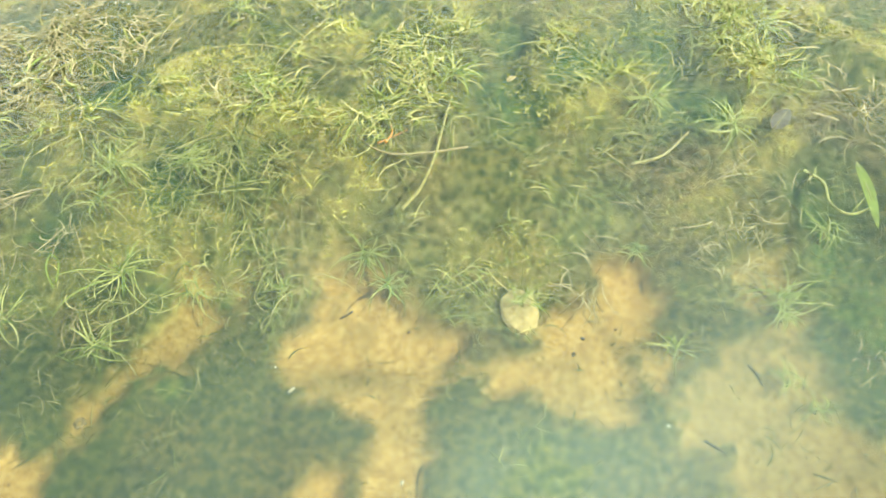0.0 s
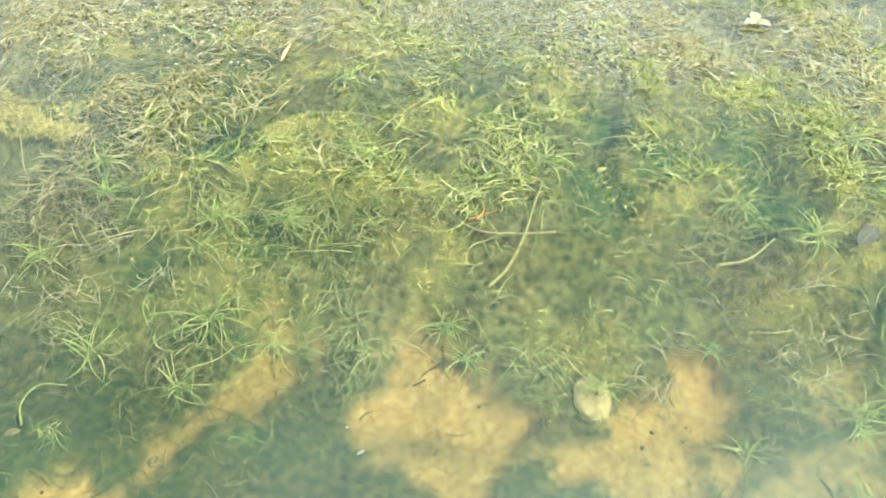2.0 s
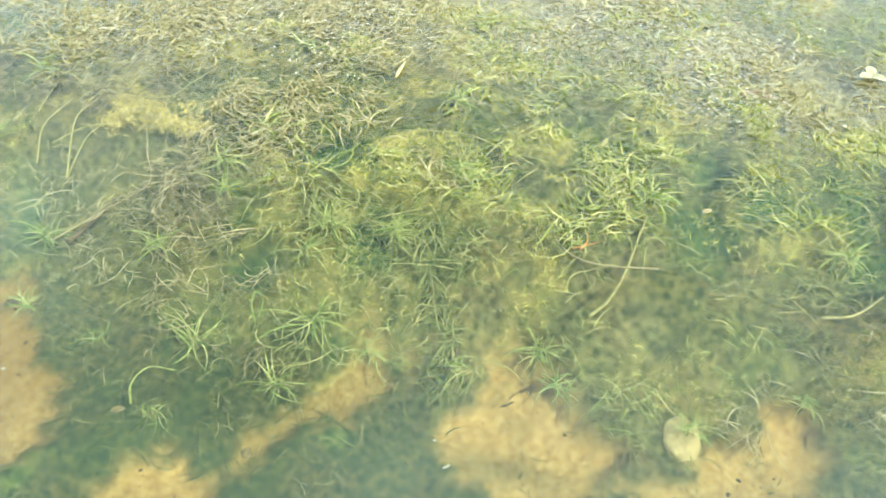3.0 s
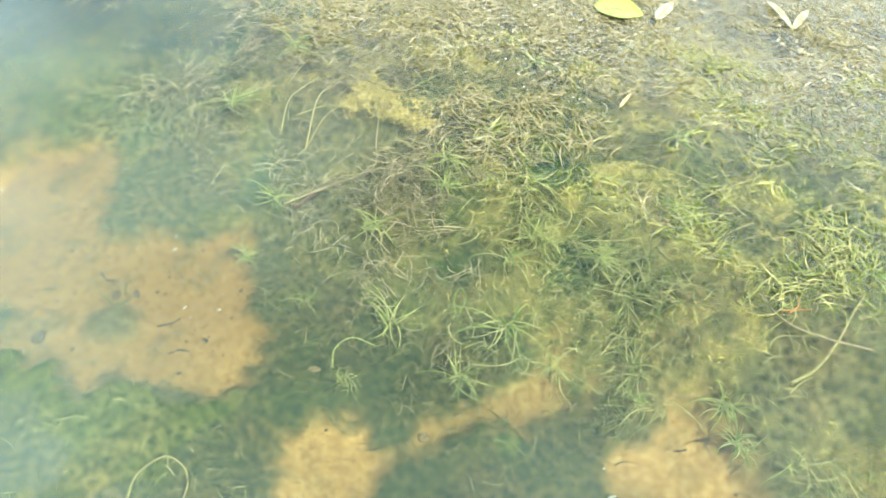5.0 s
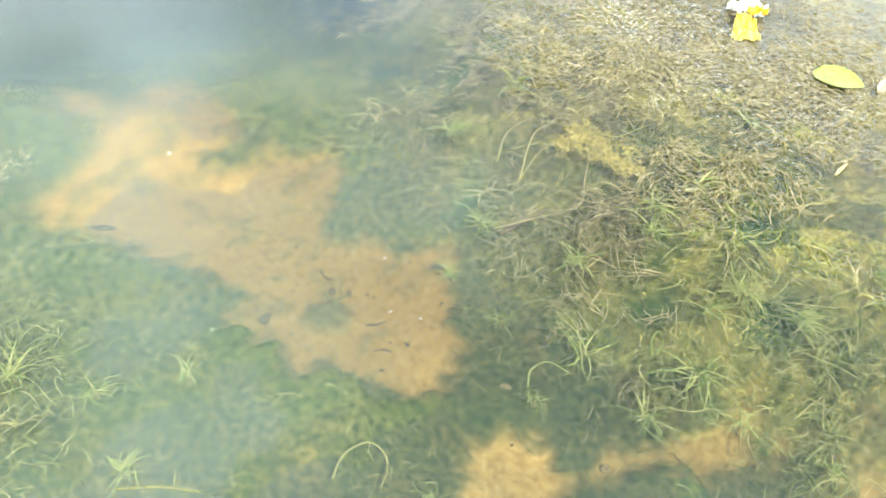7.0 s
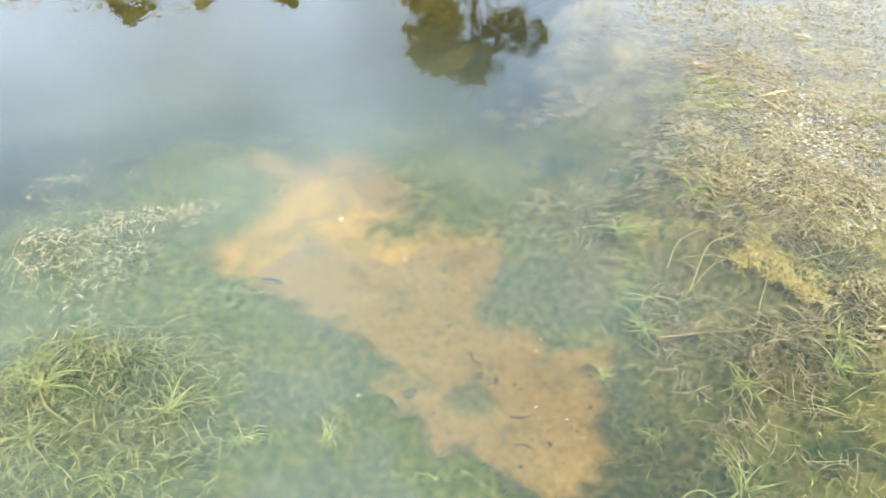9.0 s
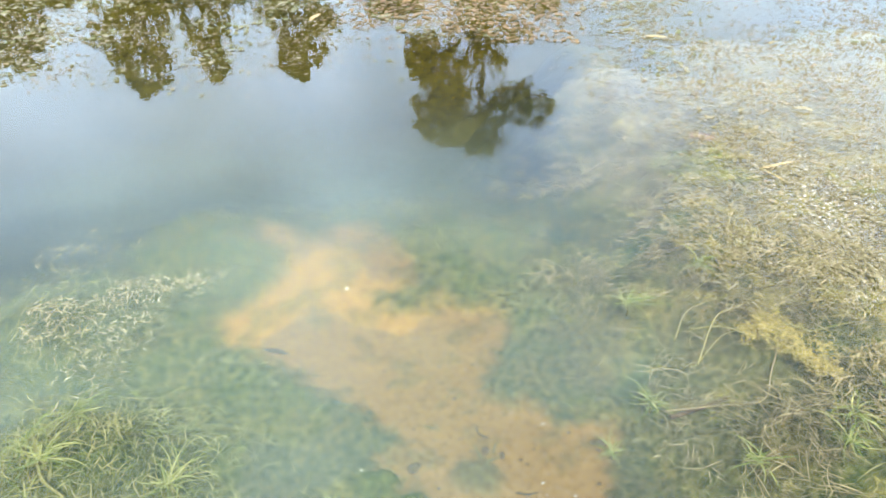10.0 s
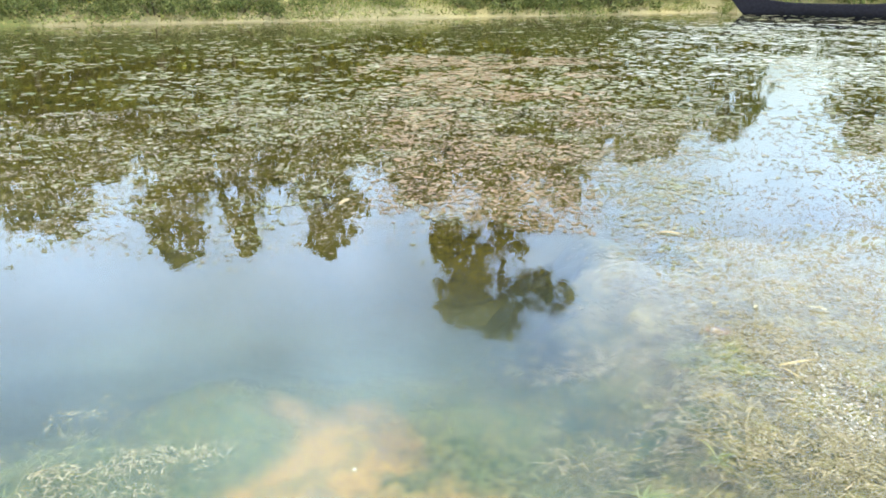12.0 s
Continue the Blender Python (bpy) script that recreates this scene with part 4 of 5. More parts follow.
CHIP = [lump_mesh("shell_chip", 0.008 * a, 0.0045, 0.002, 0.3, k, WHITE, 2) for k, a in ((1, 1.0), (2, 1.6), (3, 0.7))]
for k, (x, y) in enumerate(((-1.917, 1.103), (-1.90, 1.07), (-2.96, 0.85), (-2.06, 0.42), (-1.99, 0.52), (-2.35, 0.72), (-2.45, 0.66), (-1.70, 0.90), (-1.66, 0.88),
                            (0.67, 0.93), (-0.05, 0.70), (0.49, 1.0), (-0.33, 1.06), (-0.28, 1.0), (0.95, 0.77), (0.02, 0.78), (-2.6, 0.95), (-2.2, 0.6), (-1.6, 0.95), (-2.0, 1.0))):
    chip = tagged(new("shell_chip", CHIP[k % 3]), "small white shell fragment on the pond bed", "shell", "white shell chips")
    s = 1.9 if k == 2 else rng.uniform(0.4, 0.9)
    chip.matrix_world = pose(x, y, z_at(x, y) + 0.003, 0, 10, rng.uniform(0, 360)) @ Matrix.Diagonal((s, s, s, 1))
PEBBLE = [lump_mesh("pebble", 0.009, 0.007, 0.004, 0.3, 20 + k, DARK, 2) for k in range(4)]
px, py = scatter(2600, -3.3, 1.1, 0.4, 1.35, lambda x, y: (sand_mask(x, y) > 0.8) * (0.16 + 0.6 * (np.hypot(x + 1.85, y - 0.85) < 0.42)))
for x, y in list(zip(px, py))[:70]:
    s = rng.uniform(0.35, 1.0) ** 2 * 0.9
    ob = tagged(new("pebble", PEBBLE[rng.integers(0, 4)]), "small dark pebble lying on bare sand", "pebble", "dark pebbles on the sand")
    ob.matrix_world = pose(x, y, z_at(x, y) + 0.001, 0, 0, rng.uniform(0, 360)) @ Matrix.Diagonal((s, s, s, 1))
# an empty snail shell, a sunken leaf and dark sticks on the bed
snail = thing("snail_shell", "small brown ring-shaped snail shell on bare sand", "shell", at=(-0.808, 0.896, z_at(-0.808, 0.896) + 0.005))
coil = [(0.013 * (1 - 0.5 * k / 22) * math.cos(k * 0.57), 0.013 * (1 - 0.5 * k / 22) * math.sin(k * 0.57), 0.003 * k / 22) for k in range(23)]
piece("coil", tube(coil, [0.006 - 0.004 * k / 22 for k in range(23)], TWIG, "coil", 7), snail)
for pts, z in (([(0.905, 1.115), (0.925, 1.09), (0.935, 1.06)], 0), ([(0.93, 1.335), (0.96, 1.33), (0.985, 1.315)], 0), ([(0.76, 0.905), (0.785, 0.885), (0.80, 0.865)], 0), ([(-0.335, 1.30), (-0.325, 1.27), (-0.315, 1.245)], 0),
               ([(-0.15, 1.245), (-0.165, 1.225), (-0.18, 1.215)], 0), ([(-1.72, 0.80), (-1.69, 0.83), (-1.68, 0.86)], 0), ([(-2.02, 0.86), (-1.99, 0.85), (-1.96, 0.87)], 0), ([(-1.62, 0.74), (-1.60, 0.77), (-1.57, 0.78)], 0)):
    o = Vector((pts[0][0], pts[0][1], z_at(*pts[0]) + 0.004))
    stick = thing("twig", "small dark waterlogged twig on the pond bed", "twig", "dark twigs on the bed", o)
    piece("stem", tube([Vector((x, y, z_at(x, y) + 0.004)) - o for x, y in pts], [0.003, 0.0035, 0.002], DARK, "stem", 6), stick)
# scraps of rotted leaf, too many to count
lx, ly = scatter(42000, -3.5, 1.2, 0.3, 1.4, lambda x, y: (sand_mask(x, y) > 0.6) * (0.2 + 0.8 * smooth(1.1, 0.3, np.hypot(x + 1.95, y - 0.8))))
N = len(lx)
LITTER = varied("litter", [(0.16, 0.11, 0.05), (0.30, 0.20, 0.09), (0.42, 0.29, 0.13), (0.58, 0.45, 0.24)], 0.8, "island", 90, 0.15)
stuff("leaf_litter", "fine brown plant scraps strewn over bare sand", "litter", np.stack([lx, ly, ground_height(lx, ly) + 0.002], -1), rng.uniform(0.002, 0.011, N) * (1 + 1.2 * (rng.uniform(0, 1, N) > 0.96)), rng.uniform(0.0012, 0.0045, N),
      rng.uniform(0, 0.4, N), rng.uniform(0, 0.6, N), rng.normal(0, 0.5, N), 2, LITTER)

# ---- things afloat ----
def leaf_mesh(name, length, width, mat, bend=0.06, tip=1.0):
    """A leaf with a midrib fold, a rounded base and a pointed tip."""
    n, verts, faces = 14, [], []
    for i in range(n + 1):
        t = i / n
        w = 0.5 * width * (math.sin(math.pi * t ** (0.8 * tip)) ** 0.7 + 0.02)
        z = bend * length * math.sin(math.pi * t)
        for side, lift in ((-1, 0.12), (-0.5, 0.05), (0, 0.0), (0.5, 0.05), (1, 0.12)):
            verts.append((t * length - length / 2, side * w, z + lift * w + 0.03 * w * math.sin(9 * t + side)))
        if i:
            for k in range(4):
                a = (i - 1) * 5 + k
                faces.append((a, a + 1, a + 6, a + 5))
    me = bpy.data.meshes.new(name)
    me.from_pydata(verts, [], faces)
    me.polygons.foreach_set("use_smooth", [True] * len(faces))
    me.materials.append(mat)
    return me


def afloat(name, label, category, x1, y1, x2, y2, width, mat, bend=0.05, z=0.006, group=""):
    length = math.hypot(x2 - x1, y2 - y1)
    ob = thing(name, label, category, group, at=((x1 + x2) / 2, (y1 + y2) / 2, z))
    ob.rotation_euler = (0, 0, math.atan2(y2 - y1, x2 - x1))
    piece("leaf_blade", leaf_mesh("leaf_blade", length, width, mat, bend), ob)
    piece("midrib", tube([(-length * 0.5, 0, 0.001), (0, 0, bend * length + 0.001), (length * 0.45, 0, 0.002)], [0.0016, 0.0013, 0.0006], STEM, "midrib", 5), ob)
    return ob


afloat("floating_leaf", "yellow-green oval leaf floating on the pond", "leaf", -1.10, 2.705, -0.905, 2.735, 0.155, LEAFY, 0.02)
afloat("floating_leaf", "pale cream leaf half sunk in the pond", "leaf", -0.851, 2.733, -0.839, 2.90, 0.05, PALE, 0.02)
afloat("floating_petal", "cream petal floating point down, one of a pair", "petal", -0.518, 3.125, -0.373, 2.96, 0.03, PALE, 0.05)
afloat("floating_petal", "cream petal floating point down, one of a pair", "petal", -0.373, 2.96, -0.353, 3.15, 0.032, PALE, 0.05)
afloat("straw_blade", "dry straw-coloured reed blade floating on the weed", "reed", -2.269, 2.663, -2.209, 2.893, 0.016, STRAW, 0.02)
afloat("straw_blade", "dry straw-coloured reed blade floating on the weed", "reed", -2.265, 2.67, -2.1, 2.645, 0.012, STRAW, 0.02)
afloat("straw_blade", "short dry reed blade lying on green weed", "reed", -0.772, 2.129, -0.768, 2.233, 0.012, STRAW, 0.02)
afloat("straw_blade", "short dry reed blade lying on green weed", "reed", -0.06, 1.99, -0.045, 2.05, 0.012, STRAW, 0.02, -0.01)
afloat("straw_blade", "short pale reed blade floating on open water", "reed", -3.947, 3.676, -3.821, 3.792, 0.035, STRAW, 0.02)
afloat("straw_blade", "short pale reed blade floating on open water", "reed", -5.70, 2.03, -5.82, 2.18, 0.04, STRAW, 0.02)
for x, y, s in ((-3.99, 4.94, 0.07), (-3.33, 4.23, 0.09), (-4.19, 4.65, 0.08), (-2.56, 3.42, 0.10), (-2.75, 3.15, 0.06), (-5.72, 3.34, 0.12), (-6.24, 2.06, 0.1), (-6.6, 2.0, 0.1),
                (-0.33, 2.42, 0.03), (0.36, 1.80, 0.02), (0.45, 1.83, 0.018), (-2.9, 3.0, 0.05), (-2.4, 3.6, 0.05)):
    a = rng.uniform(0, 6.28)
    afloat("floating_petal", "small pale petal floating on the pond", "petal", x - s / 2 * math.cos(a), y - s / 2 * math.sin(a), x + s / 2 * math.cos(a), y + s / 2 * math.sin(a), s * 0.35, PALE, 0.1, group="pale petals afloat")


def crumpled(name, w, h, amp, seed, mat, nx=14, ny=14):
    verts, faces = [], []
    for j in range(ny + 1):
        for i in range(nx + 1):
            u, v = i / nx - 0.5, j / ny - 0.5
            edge = 1 + 0.12 * noise.noise(Vector((u * 4, v * 4, seed)))
            verts.append((u * w * edge, v * h * edge, amp * abs(noise.noise(Vector((u * 3.1, v * 3.1, seed + 5)))) + 0.4 * amp * noise.noise(Vector((u * 8, v * 8, seed)))))
    for j in range(ny):
        for i in range(nx):
            a = j * (nx + 1) + i
            faces.append((a, a + 1, a + nx + 2, a + nx + 1))
    me = bpy.data.meshes.new(name)
    me.from_pydata(verts, [], faces)
    me.materials.append(mat)
    return me


ORANGE = varied("orange_film", [(0.80, 0.46, 0.03), (0.85, 0.52, 0.05)], 0.35, "object", 25, 0.5)
wrapper = thing("plastic_wrapper", "crumpled yellow and white plastic wrapper floating on weed", "wrapper", at=(-1.47, 2.86, 0.006))
wrapper.rotation_euler = (0, 0, radians(28))
body = crumpled("yellow_film", 0.12, 0.20, 0.05, 2.0, YELLOW)
for v in body.vertices:
    v.co.x *= 0.82 - 1.6 * v.co.y
piece("yellow_film", body, wrapper, pose(0, -0.03, 0.0))
piece("white_film", crumpled("white_film", 0.16, 0.08, 0.06, 6.0, FILM), wrapper, pose(0.005, 0.125, 0.012, 0, 0, -12), "bright white crumpled film")
piece("orange_film", crumpled("orange_film", 0.085, 0.055, 0.04, 4.0, ORANGE), wrapper, pose(0.045, 0.075, 0.03, 0, 0, -8), "orange crumpled flap")
scrap = tagged(new("plastic_scrap", crumpled("plastic_scrap", 0.08, 0.13, 0.012, 9.0, PINK)), "faded pink plastic scrap under the water", "scrap")
scrap.matrix_world = pose(-2.688, 2.776, -0.02, 0, 0, -60)

afloat("sunken_leaf", "pale brown leaf sunk on the pond bed", "leaf", -1.205, 0.895, -1.168, 0.915, 0.02, TWIG, 0.05, z_at(-1.187, 0.905) + 0.008)

afloat("weed_leaf", "broad bright green weed leaf standing in green weed", "water weed", 1.169, 1.554, 1.163, 1.335, 0.03, BLADE, 0.05, -0.045)
flower = thing("water_flower", "small cream three-petalled flower afloat on the weed", "flower", at=(0.79, 2.62, 0.008))
for k, turn in enumerate((95, 215, 330)):
    piece("petal", leaf_mesh("petal", 0.055, 0.036, PALE, 0.12), flower, pose(0, 0, 0, 0, 0, turn) @ pose(0.026, 0, 0.002, 0, -8, 0))
afloat("sunken_leaf", "faded pink-brown leaf caught in the weed", "leaf", 0.36, 2.41, 0.48, 2.43, 0.05, PINK, 0.02, -0.012)
afloat("sunken_leaf", "grey lacy rotten leaf caught in the weed", "leaf", 0.97, 1.65, 1.03, 1.73, 0.045, SHROUD, 0.03, -0.03)
afloat("floating_petal", "small straw-yellow bud sunk in the weed", "petal", 0.262, 1.805, 0.288, 1.828, 0.016, STRAW, 0.1, -0.02)

# pale flecks and bubbles caught on the weed
fx, fy = scatter(26000, -3.6, 1.6, 1.5, 4.0, lambda x, y: smooth(1.9, 2.4, y) * bank_rise(x, y) * smooth(0.48, 0.7, fbm(x * 3, y * 3, 3, 121)) + 0.8 * smooth(0.5, 0.1, np.hypot(x + 1.9, y - 2.7)))


def flakes(name, label, category, x, y, size, mat, z=0.004):
    n = len(x)
    k = np.arange(5) * math.pi * 0.4
    a = rng.uniform(0, 6.28, n)
    rx = size[:, None] * rng.uniform(0.45, 1.2, (n, 5))
    ang = k[None] + rng.uniform(-0.35, 0.35, (n, 5))
    stretch = rng.uniform(0.3, 1.0, n)[:, None]
    lx, ly = rx * np.cos(ang), rx * np.sin(ang) * stretch
    c, s = np.cos(a)[:, None], np.sin(a)[:, None]
    V = np.stack([x[:, None] + lx * c - ly * s, y[:, None] + lx * s + ly * c, np.broadcast_to(z + rng.uniform(0, 0.004, (n, 1)), (n, 5))], -1)
    return tagged(new(name, mesh_from(name, V.reshape(-1, 3), np.arange(n * 5).reshape(n, 5), mat, False)), label, category, kind="stuff")


FLECK = varied("fleck", [(0.45, 0.46, 0.34), (0.6, 0.6, 0.5), (0.75, 0.75, 0.68)], 0.4, "island", 40, 0.5)
flakes("flower_flecks", "tiny white flower flecks and bubbles on the weed", "flecks", fx, fy, rng.uniform(0.0014, 0.0048, len(fx)) * (1 + 0.5 * (np.hypot(fx + 1.9, fy - 2.7) < 0.45)), FLECK)

# scum and duckweed over the open water
def scum_cover(x, y):
    d = np.hypot(x + 0.45, y + 0.27)
    across = -0.53 * (x + 0.45) - 0.85 * (y + 0.27)
    start = 4.3 - 0.05 * across
    patch = 0.05 + 0.95 * smooth(0.40, 0.64, 0.4 * fbm(x * 0.35, y * 0.35, 3, 131) + 0.6 * fbm(x * 2.4, y * 2.4, 4, 133))
    patch = patch * (1 - 0.7 * smooth(19, 25, d) * smooth(33, 29, y))
    open_lane = 1 - 0.85 * smooth(0.06, 0.02, np.abs(np.arctan2(y + 0.27, -(x + 0.45)) - 0.97)) * smooth(17, 13, d)
    return smooth(start, start + 1.5, d + 2.2 * (fbm(x * 0.9, y * 0.9, 3, 135) - 0.5)) * patch * open_lane * (shore_gap(x, y) > -0.1)


def scum(count, near, far, th0, th1, cover, size, mat, label):
    """Flakes afloat in a sector seen from the near shore, thinning with the distance as the eye sees it."""
    r = np.exp(rng.uniform(math.log(near), math.log(far), count))
    th = rng.uniform(th0, th1, count)
    x, y = -0.45 - r * np.cos(th), -0.27 + r * np.sin(th)
    ok = rng.uniform(0, 1, count) < cover(x, y, r, th)
    flakes("pond_scum", label, "pond scum", x[ok], y[ok], rng.uniform(0.25, 1.0, ok.sum()) ** 2.3 * size(r[ok]), mat)


def flake_size(r):
    return (0.005 + 0.0085 * r) * (0.58 + 0.28 * smooth(6, 14, r))


scum(210000, 4.0, 52, -0.35, 1.35, lambda x, y, r, th: scum_cover(x, y) * (0.95 - 0.45 * smooth(8, 16, r)), flake_size, SCUM, "patchy pale green scum and duckweed floating on the pond")
PALE_SCUM = varied("pale_scum", [(0.26, 0.30, 0.19), (0.38, 0.41, 0.32), (0.44, 0.45, 0.39), (0.20, 0.24, 0.12)], 0.6, "island", 6)
scum(18000, 12.5, 38, 0.74, 1.2, lambda x, y, r, th: smooth(12.5, 15.0, r) * smooth(0.74, 0.86, th) * (shore_gap(x, y) > 0.2) * (0.2 + 0.8 * smooth(0.36, 0.56, fbm(x * 0.5, y * 0.5, 3, 137))), flake_size, PALE_SCUM, "pale grey-green scum lying in long rafts near the boat")
BROWN_SCUM = varied("brown_scum", [(0.13, 0.08, 0.03), (0.20, 0.13, 0.05), (0.26, 0.18, 0.09), (0.31, 0.24, 0.14)], 0.6, "island", 6)
scum(24000, 5.0, 18, 0.42, 0.80, lambda x, y, r, th: smooth(0.42, 0.52, th) * smooth(0.80, 0.70, th) * smooth(0.38, 0.58, fbm(x * 0.9, y * 0.9, 4, 139)), flake_size, BROWN_SCUM, "rusty brown rotting scum floating on the pond")
# small crumbs over the nearer weed mat and thinly over the open water beyond
CRUST = varied("crust_crumb", [(0.08, 0.075, 0.04), (0.27, 0.23, 0.15), (0.13, 0.12, 0.06), (0.40, 0.35, 0.26), (0.17, 0.16, 0.08), (0.34, 0.27, 0.20), (0.46, 0.43, 0.35)], 0.7, "island", 60, 0.15)


def crumb_cover(x, y):
    d = np.hypot(x + 0.45, y + 0.27)
    edge = y - 1.75 - 0.62 * np.maximum(-2.2 - x, 0) + 0.9 * (fbm(x * 1.1, y * 1.1, 3, 143) - 0.5)
    over_mat = smooth(0.0, 1.1, edge)
    beyond = smooth(4.7, 5.6, d + 1.5 * (fbm(x * 0.8, y * 0.8, 3, 145) - 0.5))
    lane = 1 - 0.75 * smooth(0.14, 0.05, np.abs(np.arctan2(y + 0.27, -(x + 0.45)) - 0.97)) * smooth(5.0, 6.0, d)
    return np.maximum(over_mat, 0.5 * beyond) * lane * (0.3 + 0.7 * smooth(0.36, 0.60, fbm(x * 3.2, y * 3.2, 4, 141)))


n = 300000
rr = np.exp(rng.uniform(math.log(2.5), math.log(11.0), n))
th = rng.uniform(0.0, 1.9, n)
x, y = -0.45 - rr * np.cos(th), -0.27 + rr * np.sin(th)
ok = rng.uniform(0, 1, n) < crumb_cover(x, y)
flakes("pond_scum", "fine straw-coloured crumbs floating over the weed mat", "pond scum", x[ok], y[ok], rng.uniform(0.35, 1.0, ok.sum()) ** 2.0 * 0.0019 * rr[ok] ** 1.25, CRUST, 0.002)

# ---- the far bank ----
BARK = varied("bark", [(0.055, 0.042, 0.028), (0.09, 0.07, 0.045)], 0.9, "object", 5)
DARK_LEAF = varied("dark_foliage", [(0.03, 0.055, 0.01), (0.09, 0.125, 0.016), (0.18, 0.19, 0.025), (0.28, 0.23, 0.035)], 0.8, "island", 1.5, 0.05, 0.3)
FOLIAGE = varied("foliage", [(0.03, 0.045, 0.006), (0.15, 0.15, 0.012), (0.34, 0.27, 0.018), (0.48, 0.33, 0.025)], 0.8, "island", 1.5, 0.05, 0.3)
SHRUB = varied("shrub", [(0.035, 0.06, 0.012), (0.09, 0.12, 0.03), (0.16, 0.18, 0.05)], 0.6, "island", 3, 0.3, 0.3)
GRASS = varied("bank_grass", [(0.07, 0.11, 0.02), (0.13, 0.19, 0.035), (0.21, 0.25, 0.06), (0.26, 0.21, 0.10)], 0.6, "island", 3, 0.3, 0.3)
TAR = varied("tarred_wood", [(0.010, 0.011, 0.016), (0.016, 0.017, 0.024)], 0.75, "object", 9, 0.1)
WOOD = varied("worn_wood", [(0.20, 0.15, 0.10), (0.27, 0.21, 0.14)], 0.8, "object", 14)


def leaves(name, centres, radii, per, size, mat):
    """Leaf quads scattered in clumps round the given centres."""
    C = np.repeat(np.asarray(centres, float), per, 0)
    Rr = np.repeat(np.asarray(radii, float), per)
    n = len(C)
    d = rng.normal(0, 1, (n, 3))
    d /= np.linalg.norm(d, axis=1)[:, None]
    p = C + d * (Rr * rng.uniform(0.1, 1, n) ** 0.5)[:, None] * np.array([1, 1, 0.7])
    u = rng.normal(0, 1, (n, 3))
    u /= np.linalg.norm(u, axis=1)[:, None]
    v = np.cross(u, rng.normal(0, 1, (n, 3)))
    v /= np.linalg.norm(v, axis=1)[:, None]
    s = size * rng.uniform(0.6, 1.3, n)[:, None]
    V = np.stack([p - u * s, p - v * s * 0.45, p + u * s, p + v * s * 0.45], 1)
    return mesh_from(name, V.reshape(-1, 3), np.arange(n * 4).reshape(n, 4), mat, False)


def tree(label, height, spread, low, clumps, seed, leaf, lobes=()):
    """A tree of that height: trunk with limbs, and a crown of leaf clumps from low (share of the height) upwards, or in the given lobes (y, z, width, depth)."""
    r = random.Random(seed)
    ob = thing("tree", label, "tree", "trees on the far bank")
    lean = Vector((r.uniform(-0.04, 0.04), r.uniform(-0.04, 0.04), 1))
    pts = [lean * (height * 0.92 * i / 8) + Vector((r.uniform(-1, 1), r.uniform(-1, 1), 0)) * 0.012 * height * (i > 0) for i in range(9)]
    piece("trunk", tube(pts, [(0.009 if lobes else 0.018) * height * (1 - 0.88 * i / 8) + 0.01 for i in range(9)], BARK, "trunk", 8), ob)
    centres, radii = [], []
    for k in range(clumps):
        t = low + (1 - low) * (k + r.random()) / clumps
        a = r.uniform(0, 6.28)
        reach = spread * math.sin(math.pi * min(0.97, 0.18 + 0.8 * (t - low) / (1 - low))) ** 0.6 * r.uniform(0.3, 1.0)
        start = pts[min(8, int(t * 0.85 * 8))]
        tip = Vector((math.cos(a) * reach, math.sin(a) * reach, t * height))
        if lobes:
            ly, lz, lw, ld = lobes[k % len(lobes)]
            d = Vector((r.gauss(0, 1), r.gauss(0, 1), r.gauss(0, 1))).normalized() * r.random() ** 0.4
            tip = Vector((d.x * lw, ly + d.y * lw, lz + d.z * ld))
            start = pts[5 + k % 4]
        if k % 5 == 0:
            mid = start.lerp(tip, 0.5) + Vector((0, 0, 0.05 * height))
            piece("limb", tube(smooth_line([start, mid, tip], 3), [(0.002 if lobes else 0.006) * height * (1 - 0.8 * i / 6) + 0.006 for i in range(7)], BARK, "limb", 5), ob)
        centres.append(tip)
        radii.append(spread * r.uniform(0.14, 0.40) * (1.15 - 0.6 * (t - low) / (1 - low)))
    piece("crown", leaves("crown", centres, radii, 40 if lobes else 26, 0.17 if lobes else 0.20, leaf), ob)
    return ob


# sparse tall trees, then the thicker lower ones: (x, y, height)
tall = tree("tall tree with a two-lobed olive crown on the far bank", 19.0, 2.2, 0.6, 300, 1, FOLIAGE,
            [(-2.9, 15.6, 1.8, 2.6), (-2.8, 14.0, 1.9, 2.6), (-2.2, 16.8, 1.6, 1.6), (0.3, 18.0, 1.5, 1.5), (2.9, 17.0, 2.2, 1.3), (-3.9, 12.2, 0.9, 1.3), (0.3, 12.0, 2.6, 1.6)])
tall.location = (-35.0, 25.3, 0.0)
mid = tree("slim dark green tree on the far bank", 10.6, 1.9, 0.42, 120, 2, DARK_LEAF)
mid.location = (-35.0, 6.8, 0.4)
copy_thing(mid, pose(-35.2, 10.0, 0.4, 0, 0, 70) @ Matrix.Diagonal((0.6, 0.6, 1.02, 1)))
copy_thing(mid, pose(-35.5, 14.4, 0.4, 0, 0, 200) @ Matrix.Diagonal((1.05, 1.05, 1.1, 1)))
copy_thing(mid, pose(-35.0, 2.2, 0.4, 0, 0, 300) @ Matrix.Diagonal((0.8, 0.8, 0.8, 1)))
copy_thing(mid, pose(-36.5, 31.0, 0.4, 0, 0, 20) @ Matrix.Diagonal((1.3, 1.3, 1.1, 1)))
round_tree = tree("leafy broad tree on the far bank", 7.5, 2.9, 0.06, 170, 3, DARK_LEAF)
round_tree.location = (-35.5, -1.5, 0.4)
